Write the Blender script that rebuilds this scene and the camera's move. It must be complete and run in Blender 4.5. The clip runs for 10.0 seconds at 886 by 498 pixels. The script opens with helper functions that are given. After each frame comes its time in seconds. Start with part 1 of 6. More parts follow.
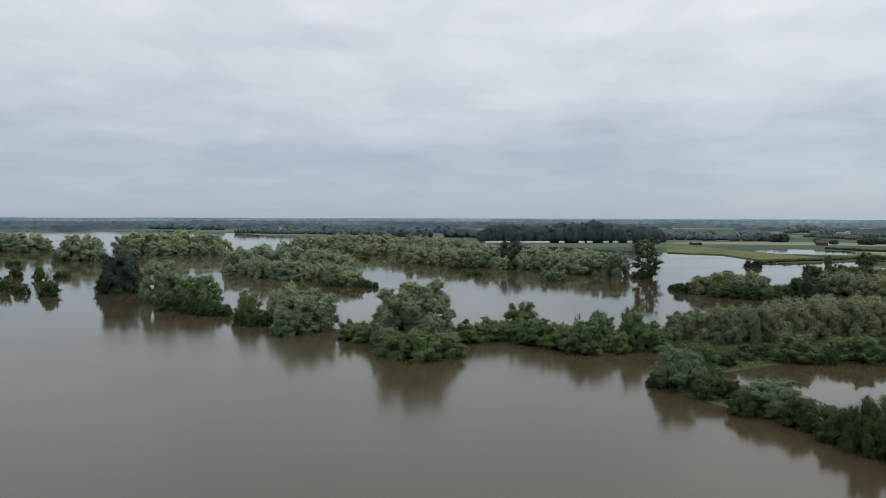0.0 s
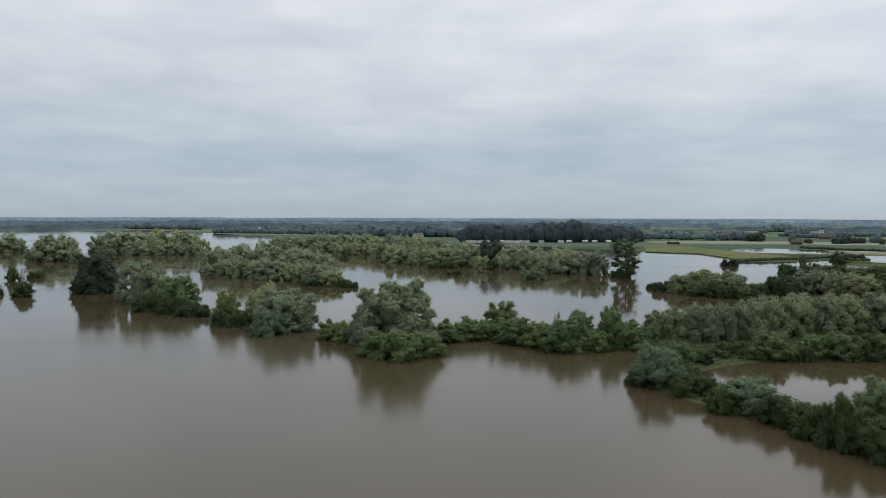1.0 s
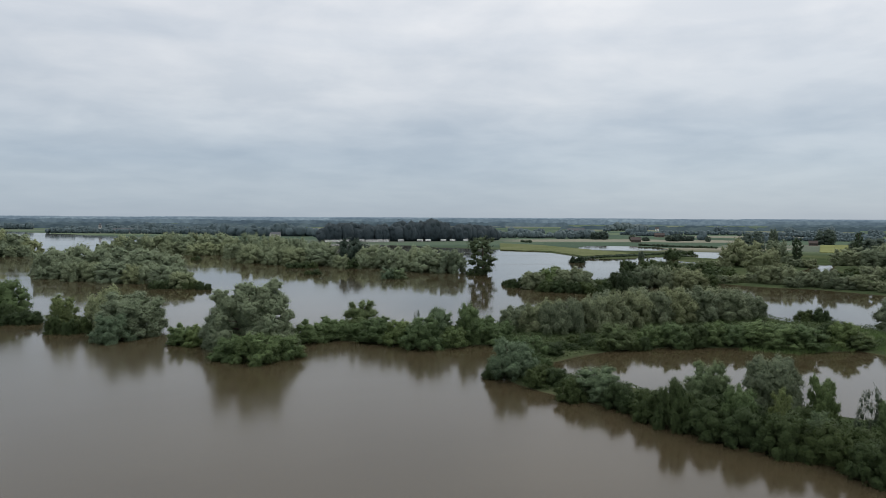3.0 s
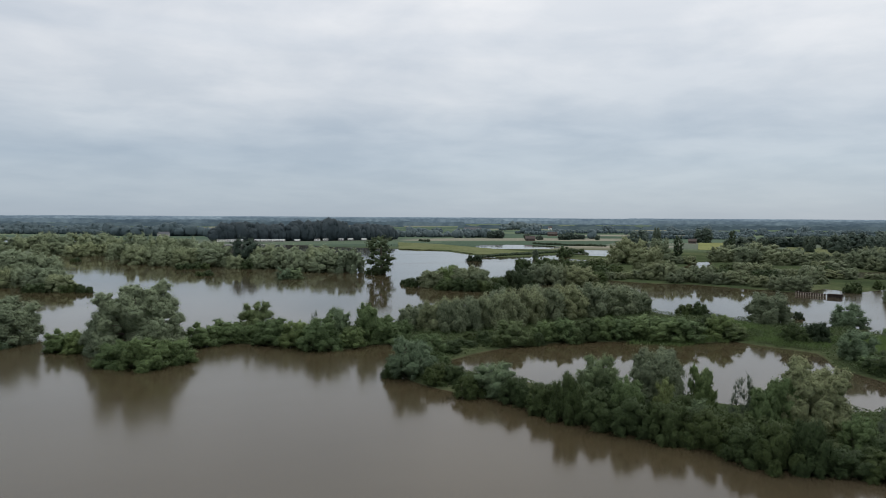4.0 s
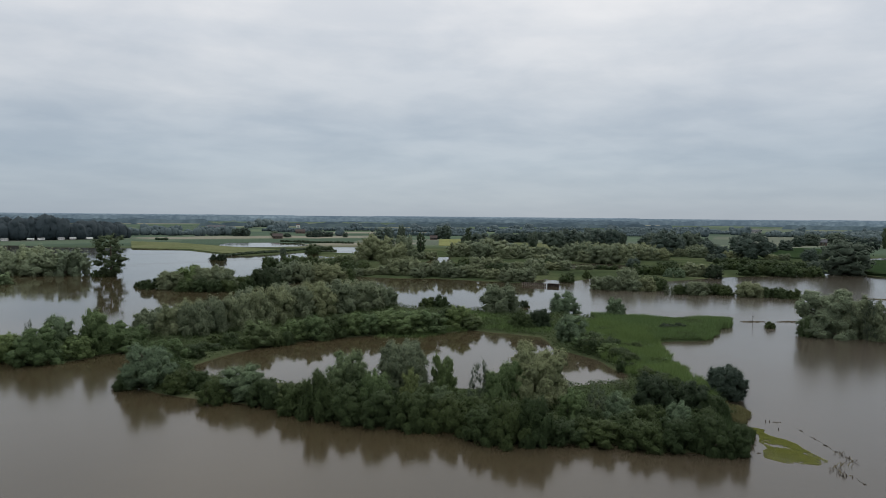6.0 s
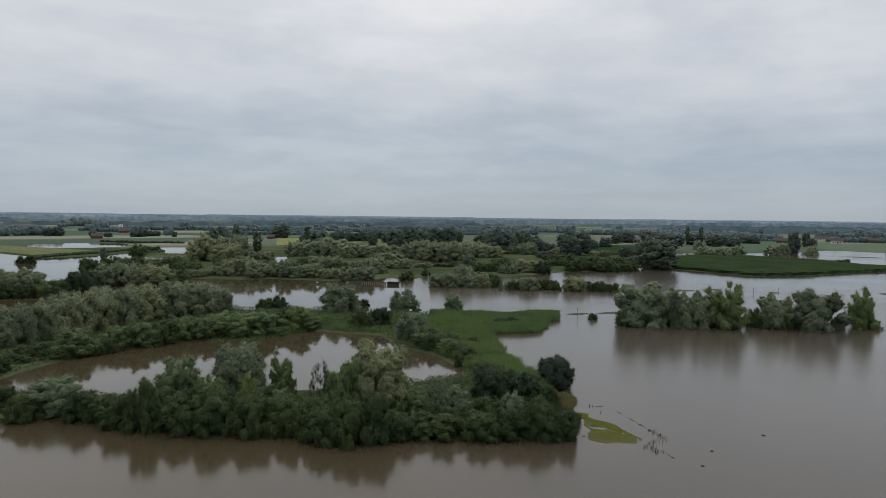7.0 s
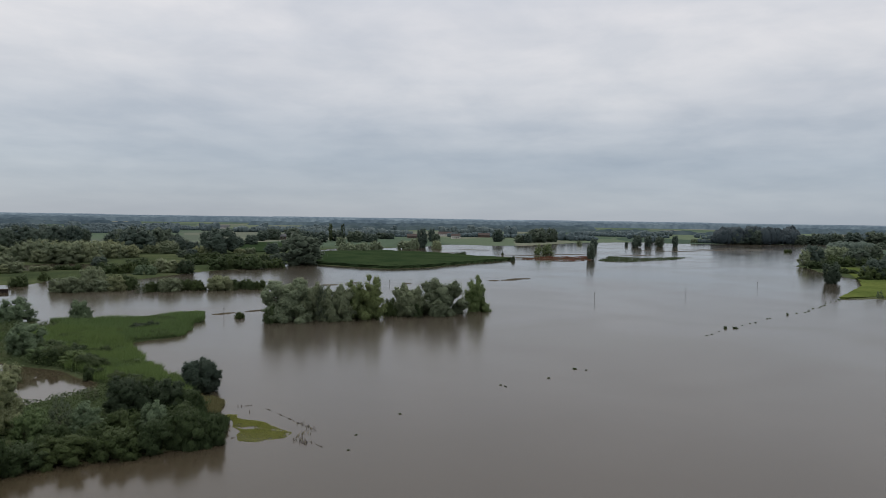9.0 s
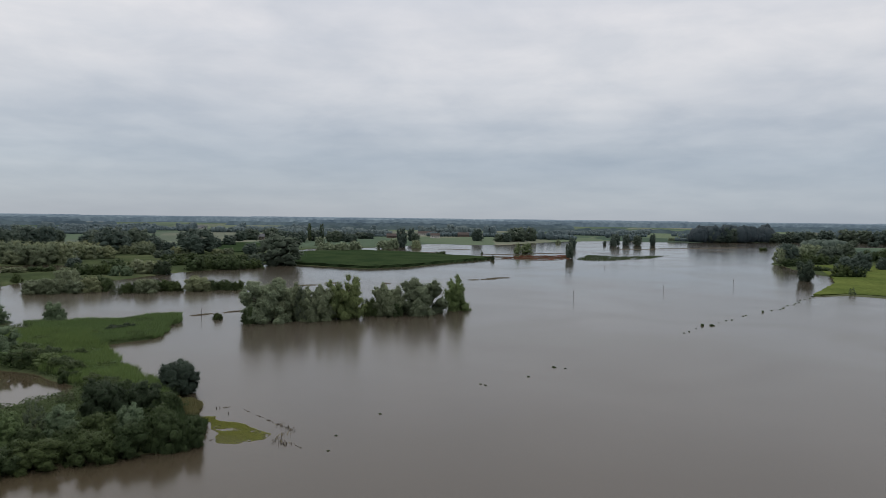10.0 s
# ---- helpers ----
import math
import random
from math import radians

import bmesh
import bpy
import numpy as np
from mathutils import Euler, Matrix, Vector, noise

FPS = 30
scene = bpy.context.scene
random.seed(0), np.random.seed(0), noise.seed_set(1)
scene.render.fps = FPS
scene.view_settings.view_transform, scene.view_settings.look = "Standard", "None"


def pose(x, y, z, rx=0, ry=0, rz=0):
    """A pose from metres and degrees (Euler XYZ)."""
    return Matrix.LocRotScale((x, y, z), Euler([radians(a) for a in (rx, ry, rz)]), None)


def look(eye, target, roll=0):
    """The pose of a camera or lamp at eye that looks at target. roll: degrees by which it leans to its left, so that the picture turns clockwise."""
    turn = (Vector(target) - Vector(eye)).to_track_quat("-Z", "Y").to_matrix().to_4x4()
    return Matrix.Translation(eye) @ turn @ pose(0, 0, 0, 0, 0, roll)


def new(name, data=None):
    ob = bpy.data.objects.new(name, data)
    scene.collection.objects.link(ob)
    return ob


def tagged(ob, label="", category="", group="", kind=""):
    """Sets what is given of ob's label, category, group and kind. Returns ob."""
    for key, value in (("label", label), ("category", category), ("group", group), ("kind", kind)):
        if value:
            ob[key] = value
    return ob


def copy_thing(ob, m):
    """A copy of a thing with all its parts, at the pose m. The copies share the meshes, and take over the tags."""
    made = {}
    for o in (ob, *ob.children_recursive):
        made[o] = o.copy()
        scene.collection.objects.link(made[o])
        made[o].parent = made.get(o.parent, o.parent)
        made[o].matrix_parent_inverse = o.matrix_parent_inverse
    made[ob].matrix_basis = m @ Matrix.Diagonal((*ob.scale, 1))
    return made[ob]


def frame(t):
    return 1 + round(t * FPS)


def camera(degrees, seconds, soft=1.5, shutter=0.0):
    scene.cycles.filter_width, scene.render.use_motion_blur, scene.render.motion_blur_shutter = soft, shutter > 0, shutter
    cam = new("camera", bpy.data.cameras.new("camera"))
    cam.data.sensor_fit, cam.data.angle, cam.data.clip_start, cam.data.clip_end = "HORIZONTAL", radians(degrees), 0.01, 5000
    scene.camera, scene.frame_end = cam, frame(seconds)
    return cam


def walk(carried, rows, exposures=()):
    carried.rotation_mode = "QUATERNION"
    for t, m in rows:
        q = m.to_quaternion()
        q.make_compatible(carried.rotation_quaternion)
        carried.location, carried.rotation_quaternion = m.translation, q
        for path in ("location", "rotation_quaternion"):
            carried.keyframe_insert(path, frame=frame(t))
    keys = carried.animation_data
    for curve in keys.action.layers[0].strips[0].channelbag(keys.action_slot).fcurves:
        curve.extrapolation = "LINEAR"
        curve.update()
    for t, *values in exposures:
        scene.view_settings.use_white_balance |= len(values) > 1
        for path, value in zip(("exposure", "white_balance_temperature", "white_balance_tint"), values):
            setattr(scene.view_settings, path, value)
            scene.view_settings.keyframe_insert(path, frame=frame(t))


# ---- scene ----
# ---- camera: a drone hovering over the flood, turning on the spot ----
EYE = 28.0
TURNS = [
    (0, 0.00, -2.49, 0.18), (0.5, -0.66, -2.49, 0.17), (1, -1.61, -2.52, 0.17), (1.5, -3.39, -2.52, 0.16),
    (2, -6.14, -2.54, 0.19), (2.5, -9.21, -2.54, 0.25), (3, -12.89, -2.55, 0.28), (3.5, -16.92, -2.56, 0.30),
    (4, -21.08, -2.57, 0.33), (4.5, -25.34, -2.59, 0.37), (5, -30.26, -2.60, 0.43), (5.5, -35.37, -2.62, 0.47),
    (6, -41.19, -2.63, 0.53), (6.5, -47.47, -2.63, 0.59), (7, -54.06, -2.60, 0.65), (7.5, -61.08, -2.55, 0.71),
    (8, -68.78, -2.52, 0.76), (8.5, -75.90, -2.49, 0.84), (9, -82.05, -2.46, 0.84), (9.5, -83.70, -2.48, 0.76),
    (10, -83.70, -2.48, 0.67),
]
FOV = 63.88

cam = camera(FOV, 10.0, 0.8)
walk(cam, [(t, pose(0, 0, EYE, 0, 0, yaw) @ pose(0, 0, 0, 90 + pitch) @ pose(0, 0, 0, 0, 0, roll)) for t, yaw, pitch, roll in TURNS],
     [(0.0, 0.06, 6500, 10), (4.5, 0.06, 6500, 10), (5.5, -0.02, 6500, 10), (7.0, -0.11, 6560, 11), (8.5, -0.10, 6650, 12.5), (10.0, -0.07, 6650, 12.5)])


# ---- node helpers ----
def nodes_of(tree):
    """A maker of nodes: node(type, inputs by name or number, settings) in that tree."""
    def node(kind, ins=None, **sets):
        n = tree.nodes.new(kind)
        for k, v in sets.items():
            setattr(n, k, v)
        for k, v in (ins or {}).items():
            if isinstance(v, bpy.types.NodeSocket):
                tree.links.new(v, n.inputs[k])
            else:
                n.inputs[k].default_value = v
        return n
    return node


def ramp(node, fac, stops):
    n = node("ShaderNodeValToRGB", {0: fac})
    e = n.color_ramp.elements
    while len(e) < len(stops):
        e.new(0.5)
    for el, (p, c) in zip(e, stops):
        el.position, el.color = p, (*c, 1) if len(c) == 3 else c
    return n.outputs[0]


def mixed(node, fac, a, b, how="MIX"):
    n = node("ShaderNodeMix", {0: fac, 6: a, 7: b}, data_type="RGBA", blend_type=how)
    return n.outputs[2]


def rgb(r, g, b):
    return (r, g, b, 1.0)


# ---- sky: a closed grey cloud deck over a clear-sky base ----
SUN_UP, SUN_AZ = 48, 62
world = bpy.data.worlds.new("overcast")
scene.world = world
world.use_nodes = True
wt = world.node_tree
wt.nodes.clear()
node = nodes_of(wt)
ray = node("ShaderNodeTexCoord").outputs["Generated"]
sep = node("ShaderNodeSeparateXYZ", {0: ray})
up = node("ShaderNodeMath", {0: sep.outputs[2], 1: 0.0}, operation="MAXIMUM").outputs[0]
lift = node("ShaderNodeMath", {0: up, 1: 0.16}, operation="ADD").outputs[0]
px = node("ShaderNodeMath", {0: sep.outputs[0], 1: lift}, operation="DIVIDE").outputs[0]
py = node("ShaderNodeMath", {0: sep.outputs[1], 1: lift}, operation="DIVIDE").outputs[0]
deck = node("ShaderNodeCombineXYZ", {0: px, 1: py}).outputs[0]
soft = node("ShaderNodeTexNoise", {"Vector": deck, "Scale": 0.55, "Detail": 4.0, "Roughness": 0.52, "Distortion": 0.15}).outputs[0]
fine = node("ShaderNodeTexNoise", {"Vector": deck, "Scale": 1.9, "Detail": 6.0, "Roughness": 0.55, "Distortion": 0.2}).outputs[0]
base = ramp(node, up, [(0.0, (0.395, 0.462, 0.535)), (0.02, (0.41, 0.485, 0.562)), (0.075, (0.435, 0.512, 0.596)), (0.16, (0.60, 0.645, 0.70)),
                       (0.30, (0.75, 0.775, 0.815)), (0.55, (1.05, 1.07, 1.10)), (1.0, (1.50, 1.51, 1.53))])
shade = ramp(node, soft, [(0.34, (0.86, 0.89, 0.92)), (0.50, (1.0, 1.0, 1.0)), (0.66, (1.10, 1.085, 1.065))])
shade2 = ramp(node, fine, [(0.36, (0.905, 0.925, 0.945)), (0.62, (1.08, 1.068, 1.055))])
layer = node("ShaderNodeMapping", {0: ray, "Scale": (1.6, 1.6, 26.0)}).outputs[0]
bands = node("ShaderNodeTexNoise", {"Vector": layer, "Scale": 1.0, "Detail": 3.0, "Roughness": 0.45, "Distortion": 0.3}).outputs[0]
shade3 = ramp(node, bands, [(0.34, (0.945, 0.958, 0.972)), (0.52, (1.0, 1.0, 1.0)), (0.68, (1.025, 1.02, 1.015))])
amount = node("ShaderNodeMapRange", {0: up, 1: 0.0, 2: 0.12, 3: 0.25, 4: 1.0}).outputs[0]
cloud = mixed(node, amount, base, mixed(node, 1.0, base, mixed(node, 1.0, shade, shade2, "MULTIPLY"), "MULTIPLY"))
cloud = mixed(node, 1.0, cloud, shade3, "MULTIPLY")
clear = node("ShaderNodeTexSky", sky_type="NISHITA", sun_disc=False, sun_elevation=radians(SUN_UP), sun_rotation=radians(SUN_AZ)).outputs[0]
thin = mixed(node, 1.0, clear, rgb(0.08, 0.08, 0.08), "MULTIPLY")
# the deck is thinner and paler to the north-east
pale = node("ShaderNodeVectorMath", {0: ray, 1: (0.60, 0.74, 0.30)}, operation="DOT_PRODUCT").outputs["Value"]
cloud = mixed(node, node("ShaderNodeMapRange", {0: pale, 1: 0.86, 2: 0.99, 3: 0.0, 4: 1.0}, interpolation_type="SMOOTHSTEP").outputs[0], cloud, mixed(node, 1.0, cloud, rgb(1.09, 1.075, 1.055), "MULTIPLY"))
sky = node("ShaderNodeBackground", {0: mixed(node, 0.10, cloud, thin), 1: 1.0})
out = node("ShaderNodeOutputWorld", {0: sky.outputs[0]})

lamp = bpy.data.lights.new("sun", "SUN")
lamp.energy, lamp.angle, lamp.color = 0.7, radians(28), (1.0, 0.96, 0.9)
sun = new("sun", lamp)
a, e = radians(SUN_AZ), radians(SUN_UP)
sun.matrix_world = look((math.sin(a) * math.cos(e) * 100, math.cos(a) * math.cos(e) * 100, math.sin(e) * 100), (0, 0, 0))


# ---- materials ----
def material(name, build):
    m = bpy.data.materials.new(name)
    m.use_nodes = True
    t = m.node_tree
    t.nodes.clear()
    n = nodes_of(t)
    n("ShaderNodeOutputMaterial", {0: build(n)})
    return m


def surface(n, colour, rough=0.8, spec=0.3, bump=None, metal=0.0):
    ins = {"Base Color": colour, "Roughness": rough, "Specular IOR Level": spec, "Metallic": metal}
    if bump:
        height, strength, distance = bump
        ins["Normal"] = n("ShaderNodeBump", {"Height": height, "Strength": strength, "Distance": distance}).outputs[0]
    return n("ShaderNodeBsdfPrincipled", ins).outputs[0]


def place_of(n):
    return n("ShaderNodeNewGeometry").outputs["Position"]


def leaves(name, dark, light, tint, mass=False):
    """Leaf colour: varies a little leaf by leaf, in soft patches over a crown, and from plant to plant."""
    def build(n):
        geo = n("ShaderNodeNewGeometry")
        patch = n("ShaderNodeTexNoise", {"Vector": geo.outputs["Position"], "Scale": 0.45, "Detail": 3.0}).outputs[0]
        each = 0.52 if mass else n("ShaderNodeMapRange", {0: geo.outputs["Random Per Island"], 3: 0.36, 4: 0.76}).outputs[0]
        leaf = mixed(n, each, rgb(*dark), rgb(*light))
        spray = n("ShaderNodeTexNoise", {"Vector": geo.outputs["Position"], "Scale": 1.9, "Detail": 3.0, "Roughness": 0.65}).outputs[0]
        leaf = mixed(n, 1.0, leaf, ramp(n, spray, [(0.34, (0.84, 0.85, 0.86)), (0.5, (1.0, 1.0, 1.0)), (0.66, (1.14, 1.13, 1.11))]), "MULTIPLY")
        other = n("ShaderNodeObjectInfo").outputs["Random"]
        leaf = mixed(n, n("ShaderNodeMath", {0: patch, 1: 0.7}, operation="MULTIPLY").outputs[0], leaf, rgb(*tint))
        leaf = mixed(n, 1.0, leaf, ramp(n, other, [(0.0, (0.80, 0.83, 0.86)), (0.5, (1.0, 1.0, 1.0)), (1.0, (1.18, 1.11, 0.97))]), "MULTIPLY")
        if mass:
            # shade of the gaps between leaf clumps put into the colour, following the bump
            clump = n("ShaderNodeTexNoise", {"Vector": geo.outputs["Position"], "Scale": 2.4, "Detail": 4.0, "Roughness": 0.7}).outputs[0]
            leaf = mixed(n, 1.0, leaf, ramp(n, clump, [(0.34, (0.62, 0.63, 0.65)), (0.52, (0.98, 0.98, 0.98)), (0.68, (1.28, 1.26, 1.22))]), "MULTIPLY")
            body = surface(n, leaf, 0.65, 0.10, (clump, 0.9, 0.6))
        else:
            body = surface(n, leaf, 0.6, 0.12)
        thin = n("ShaderNodeBsdfTranslucent", {0: leaf}).outputs[0]
        return n("ShaderNodeMixShader", {0: 0.25, 1: body, 2: thin}).outputs[0]
    return material(name, build)


def mottled(name, a, b, scale, rough=0.85, spec=0.3, bump=0.3, distance=0.05, fine=6.0):
    """Two colours in patches, with finer grain over them."""
    def build(n):
        p = place_of(n)
        big = n("ShaderNodeTexNoise", {"Vector": p, "Scale": scale, "Detail": 5.0}).outputs[0]
        grain = n("ShaderNodeTexNoise", {"Vector": p, "Scale": scale * fine, "Detail": 4.0}).outputs[0]
        c = mixed(n, n("ShaderNodeMapRange", {0: big, 1: 0.35, 2: 0.65}).outputs[0], rgb(*a), rgb(*b))
        c = mixed(n, 1.0, c, ramp(n, grain, [(0.3, (0.75, 0.75, 0.75)), (0.7, (1.2, 1.2, 1.2))]), "MULTIPLY")
        return surface(n, c, rough, spec, (grain, bump, distance))
    return material(name, build)


def water_look(n):
    p = place_of(n)
    silt = n("ShaderNodeTexNoise", {"Vector": p, "Scale": 0.012, "Detail": 5.0, "Distortion": 1.2}).outputs[0]
    colour = ramp(n, silt, [(0.3, (0.048, 0.037, 0.020)), (0.55, (0.054, 0.043, 0.0245)), (0.75, (0.061, 0.050, 0.030))])
    fine = n("ShaderNodeTexNoise", {"Vector": p, "Scale": 1.1, "Detail": 3.0, "Roughness": 0.6}).outputs[0]
    swell = n("ShaderNodeTexNoise", {"Vector": p, "Scale": 0.16, "Detail": 2.0}).outputs[0]
    gust = n("ShaderNodeTexNoise", {"Vector": p, "Scale": 0.02, "Detail": 3.0, "Distortion": 0.8}).outputs[0]
    # the sheltered flood behind the banks lies calmer than the open river
    def beyond(ax, ay, low, high):
        d = n("ShaderNodeVectorMath", {0: p, 1: (ax, ay, 0.0)}, operation="DOT_PRODUCT").outputs["Value"]
        return n("ShaderNodeMapRange", {0: d, 1: low, 2: high}).outputs[0]

    behind = n("ShaderNodeMath", {0: beyond(1.76, 1.0, 190.0, 215.0), 1: beyond(0.0, 1.0, 162.0, 190.0)}, operation="MAXIMUM").outputs[0]
    lee = n("ShaderNodeMath", {0: behind, 1: beyond(-0.974, 1.0, -44.0, -28.0)}, operation="MULTIPLY").outputs[0]
    # long current lines drawn out along the flow
    along = n("ShaderNodeMapping", {0: p, "Rotation": (0, 0, 0.72), "Scale": (0.007, 0.05, 1)}).outputs[0]
    lines = n("ShaderNodeTexNoise", {"Vector": along, "Scale": 1.0, "Detail": 4.0}).outputs[0]
    still = n("ShaderNodeMapRange", {0: lines, 1: 0.48, 2: 0.72, 3: 0.05, 4: 0.13}).outputs[0]
    open_rough = n("ShaderNodeMapRange", {0: gust, 1: 0.4, 2: 0.7, 3: 0.13, 4: 0.19}).outputs[0]
    stream = beyond(1.0, -1.0, -10.0, 80.0)
    open_rough = n("ShaderNodeMath", {0: open_rough, 1: n("ShaderNodeMath", {0: stream, 1: 0.05}, operation="MULTIPLY").outputs[0]}, operation="ADD").outputs[0]
    reach = n("ShaderNodeMath", {0: beyond(1.0, 0.0, 180.0, 380.0), 1: -0.09}, operation="MULTIPLY").outputs[0]
    open_rough = n("ShaderNodeMath", {0: open_rough, 1: reach}, operation="ADD").outputs[0]
    colour = mixed(n, stream, colour, rgb(0.055, 0.046, 0.034))
    calm = n("ShaderNodeMix", {0: lee, 2: open_rough, 3: still}).outputs[0]
    chop = n("ShaderNodeMapRange", {0: stream, 3: 0.30, 4: 0.38}).outputs[0]
    ripple = n("ShaderNodeMix", {0: lee, 2: chop, 3: 0.10}).outputs[0]
    h = n("ShaderNodeMath", {0: fine, 1: 0.03}, operation="MULTIPLY").outputs[0]
    h2 = n("ShaderNodeMath", {0: swell, 1: 0.05}, operation="MULTIPLY").outputs[0]
    h = n("ShaderNodeMath", {0: h, 1: h2}, operation="ADD").outputs[0]
    normal = n("ShaderNodeBump", {"Height": h, "Strength": ripple, "Distance": 1.0}).outputs[0]
    return n("ShaderNodeBsdfPrincipled", {"Base Color": colour, "Roughness": calm, "IOR": 1.333, "Specular IOR Level": 0.66, "Normal": normal}).outputs[0]


def ground_look(n):
    p = place_of(n)
    patch = n("ShaderNodeTexNoise", {"Vector": p, "Scale": 0.03, "Detail": 6.0}).outputs[0]
    tuft = n("ShaderNodeTexNoise", {"Vector": p, "Scale": 0.9, "Detail": 5.0}).outputs[0]
    grass = ramp(n, patch, [(0.32, (0.036, 0.050, 0.026)), (0.5, (0.053, 0.070, 0.035)), (0.68, (0.084, 0.097, 0.052))])
    # strip fields, each in its own crop; a slight blue distance haze is in the colours
    m = n("ShaderNodeMapping", {0: p, "Rotation": (0, 0, 0.55), "Scale": (0.0035, 0.011, 1)}).outputs[0]
    cell = n("ShaderNodeTexVoronoi", {"Vector": m, "Scale": 1.0, "Randomness": 0.8}, distance="CHEBYCHEV").outputs["Color"]
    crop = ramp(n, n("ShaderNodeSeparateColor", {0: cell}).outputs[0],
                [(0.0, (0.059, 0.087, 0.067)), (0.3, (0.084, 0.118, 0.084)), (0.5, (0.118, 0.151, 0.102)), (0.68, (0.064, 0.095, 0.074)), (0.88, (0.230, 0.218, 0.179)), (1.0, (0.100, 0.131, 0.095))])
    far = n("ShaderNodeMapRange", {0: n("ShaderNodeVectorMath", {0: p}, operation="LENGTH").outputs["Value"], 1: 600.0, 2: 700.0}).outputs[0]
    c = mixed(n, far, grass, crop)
    c = mixed(n, 1.0, c, ramp(n, tuft, [(0.3, (0.7, 0.7, 0.7)), (0.7, (1.25, 1.25, 1.2))]), "MULTIPLY")
    height = n("ShaderNodeSeparateXYZ", {0: p}).outputs[2]
    wet = n("ShaderNodeMapRange", {0: height, 1: 0.0, 2: 0.06, 3: 1.0, 4: 0.0}).outputs[0]
    c = mixed(n, wet, c, rgb(0.05, 0.04, 0.025))
    return surface(n, c, 0.95, 0.0, (tuft, 0.5, 0.3))


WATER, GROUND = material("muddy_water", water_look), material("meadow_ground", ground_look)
HUES = {  # dark, light and tint of each kind of leaf
    "W": ((0.138, 0.178, 0.110), (0.301, 0.364, 0.235), (0.227, 0.266, 0.150)),
    "B": ((0.082, 0.123, 0.070), (0.192, 0.263, 0.160), (0.133, 0.188, 0.104)),
    "L": ((0.086, 0.124, 0.054), (0.194, 0.252, 0.124), (0.148, 0.190, 0.078)),
    "G": ((0.067, 0.115, 0.053), (0.190, 0.255, 0.111), (0.117, 0.170, 0.067)),
    "S": ((0.026, 0.049, 0.022), (0.096, 0.131, 0.056), (0.052, 0.077, 0.030)),
    "K": ((0.021, 0.037, 0.022), (0.066, 0.094, 0.050), (0.038, 0.056, 0.030)),
    "D": ((0.046, 0.071, 0.059), (0.121, 0.160, 0.127), (0.078, 0.108, 0.087)),
    "O": ((0.027, 0.047, 0.039), (0.084, 0.118, 0.091), (0.050, 0.073, 0.057)),
    "P": ((0.032, 0.054, 0.031), (0.101, 0.139, 0.076), (0.063, 0.086, 0.044)),
    "T": ((0.064, 0.088, 0.058), (0.147, 0.182, 0.121), (0.100, 0.122, 0.080)),
    "R": ((0.064, 0.114, 0.043), (0.145, 0.220, 0.082), (0.101, 0.151, 0.057)),
    "Y": ((0.110, 0.140, 0.036), (0.310, 0.335, 0.110), (0.205, 0.225, 0.062)),
    "H": ((0.110, 0.105, 0.048), (0.240, 0.220, 0.110), (0.165, 0.160, 0.068)),
    # N and F: blue-grey of the distance haze mixed into the leaf colours
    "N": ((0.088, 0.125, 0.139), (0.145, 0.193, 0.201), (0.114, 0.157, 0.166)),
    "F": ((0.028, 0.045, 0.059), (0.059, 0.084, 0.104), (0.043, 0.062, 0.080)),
    "M": ((0.113, 0.144, 0.086), (0.247, 0.294, 0.185), (0.187, 0.214, 0.119)),
}
LEAF_NAMES = {"W": "willow_leaf", "B": "silver_leaf", "L": "osier_leaf", "G": "green_leaf", "S": "shrub_leaf", "K": "blackthorn_leaf", "D": "dark_leaf", "O": "oak_leaf", "P": "poplar_leaf", "T": "sparse_leaf", "R": "reed_leaf", "Y": "drowned_grass_leaf", "H": "dry_grass_leaf", "N": "hazed_far_leaf", "F": "hazed_plantation_leaf", "M": "grey_willow_leaf"}
LEAF = {k: leaves(LEAF_NAMES[k], *HUES[k]) for k in HUES}
# the close inner mass of each crown: the same colours, mottled with dark leaf gaps, without the play from leaf to leaf
MASS = {k: leaves(m.name + "_mass", *HUES[k], True) for k, m in LEAF.items() if k not in "RYH"}
BARK = mottled("bark", (0.07, 0.055, 0.04), (0.15, 0.125, 0.10), 1.5, 0.9, 0.2, 0.6, 0.05)
TIMBER = mottled("wet_timber", (0.035, 0.025, 0.02), (0.09, 0.065, 0.05), 2.0, 0.6, 0.4, 0.4, 0.02)
DARKWOOD = mottled("dark_boards", (0.022, 0.018, 0.016), (0.05, 0.04, 0.034), 2.0, 0.95, 0.05, 0.4, 0.02)
DRIFT = mottled("drift_reed", (0.05, 0.045, 0.03), (0.12, 0.10, 0.07), 1.2, 0.85, 0.2, 0.6, 0.05)
STRAW = mottled("dead_reed_straw", (0.20, 0.17, 0.08), (0.30, 0.26, 0.13), 2.0, 0.85, 0.2, 0.4, 0.03)
MAIZE_TOP = mottled("maize_crop", (0.022, 0.039, 0.018), (0.034, 0.053, 0.024), 0.05, 0.9, 0.0, 0.8, 0.4, 22.0)
LUSH = mottled("lush_meadow", (0.105, 0.122, 0.060), (0.135, 0.146, 0.078), 0.03, 0.9, 0.0, 0.5, 0.2, 20.0)
PALE = mottled("pale_grass", (0.165, 0.180, 0.075), (0.19, 0.20, 0.09), 0.015, 0.9, 0.0, 0.4, 0.2, 20.0)
LIME = mottled("lime_meadow", (0.072, 0.098, 0.028), (0.104, 0.130, 0.038), 0.05, 0.9, 0.0, 0.5, 0.2, 14.0)
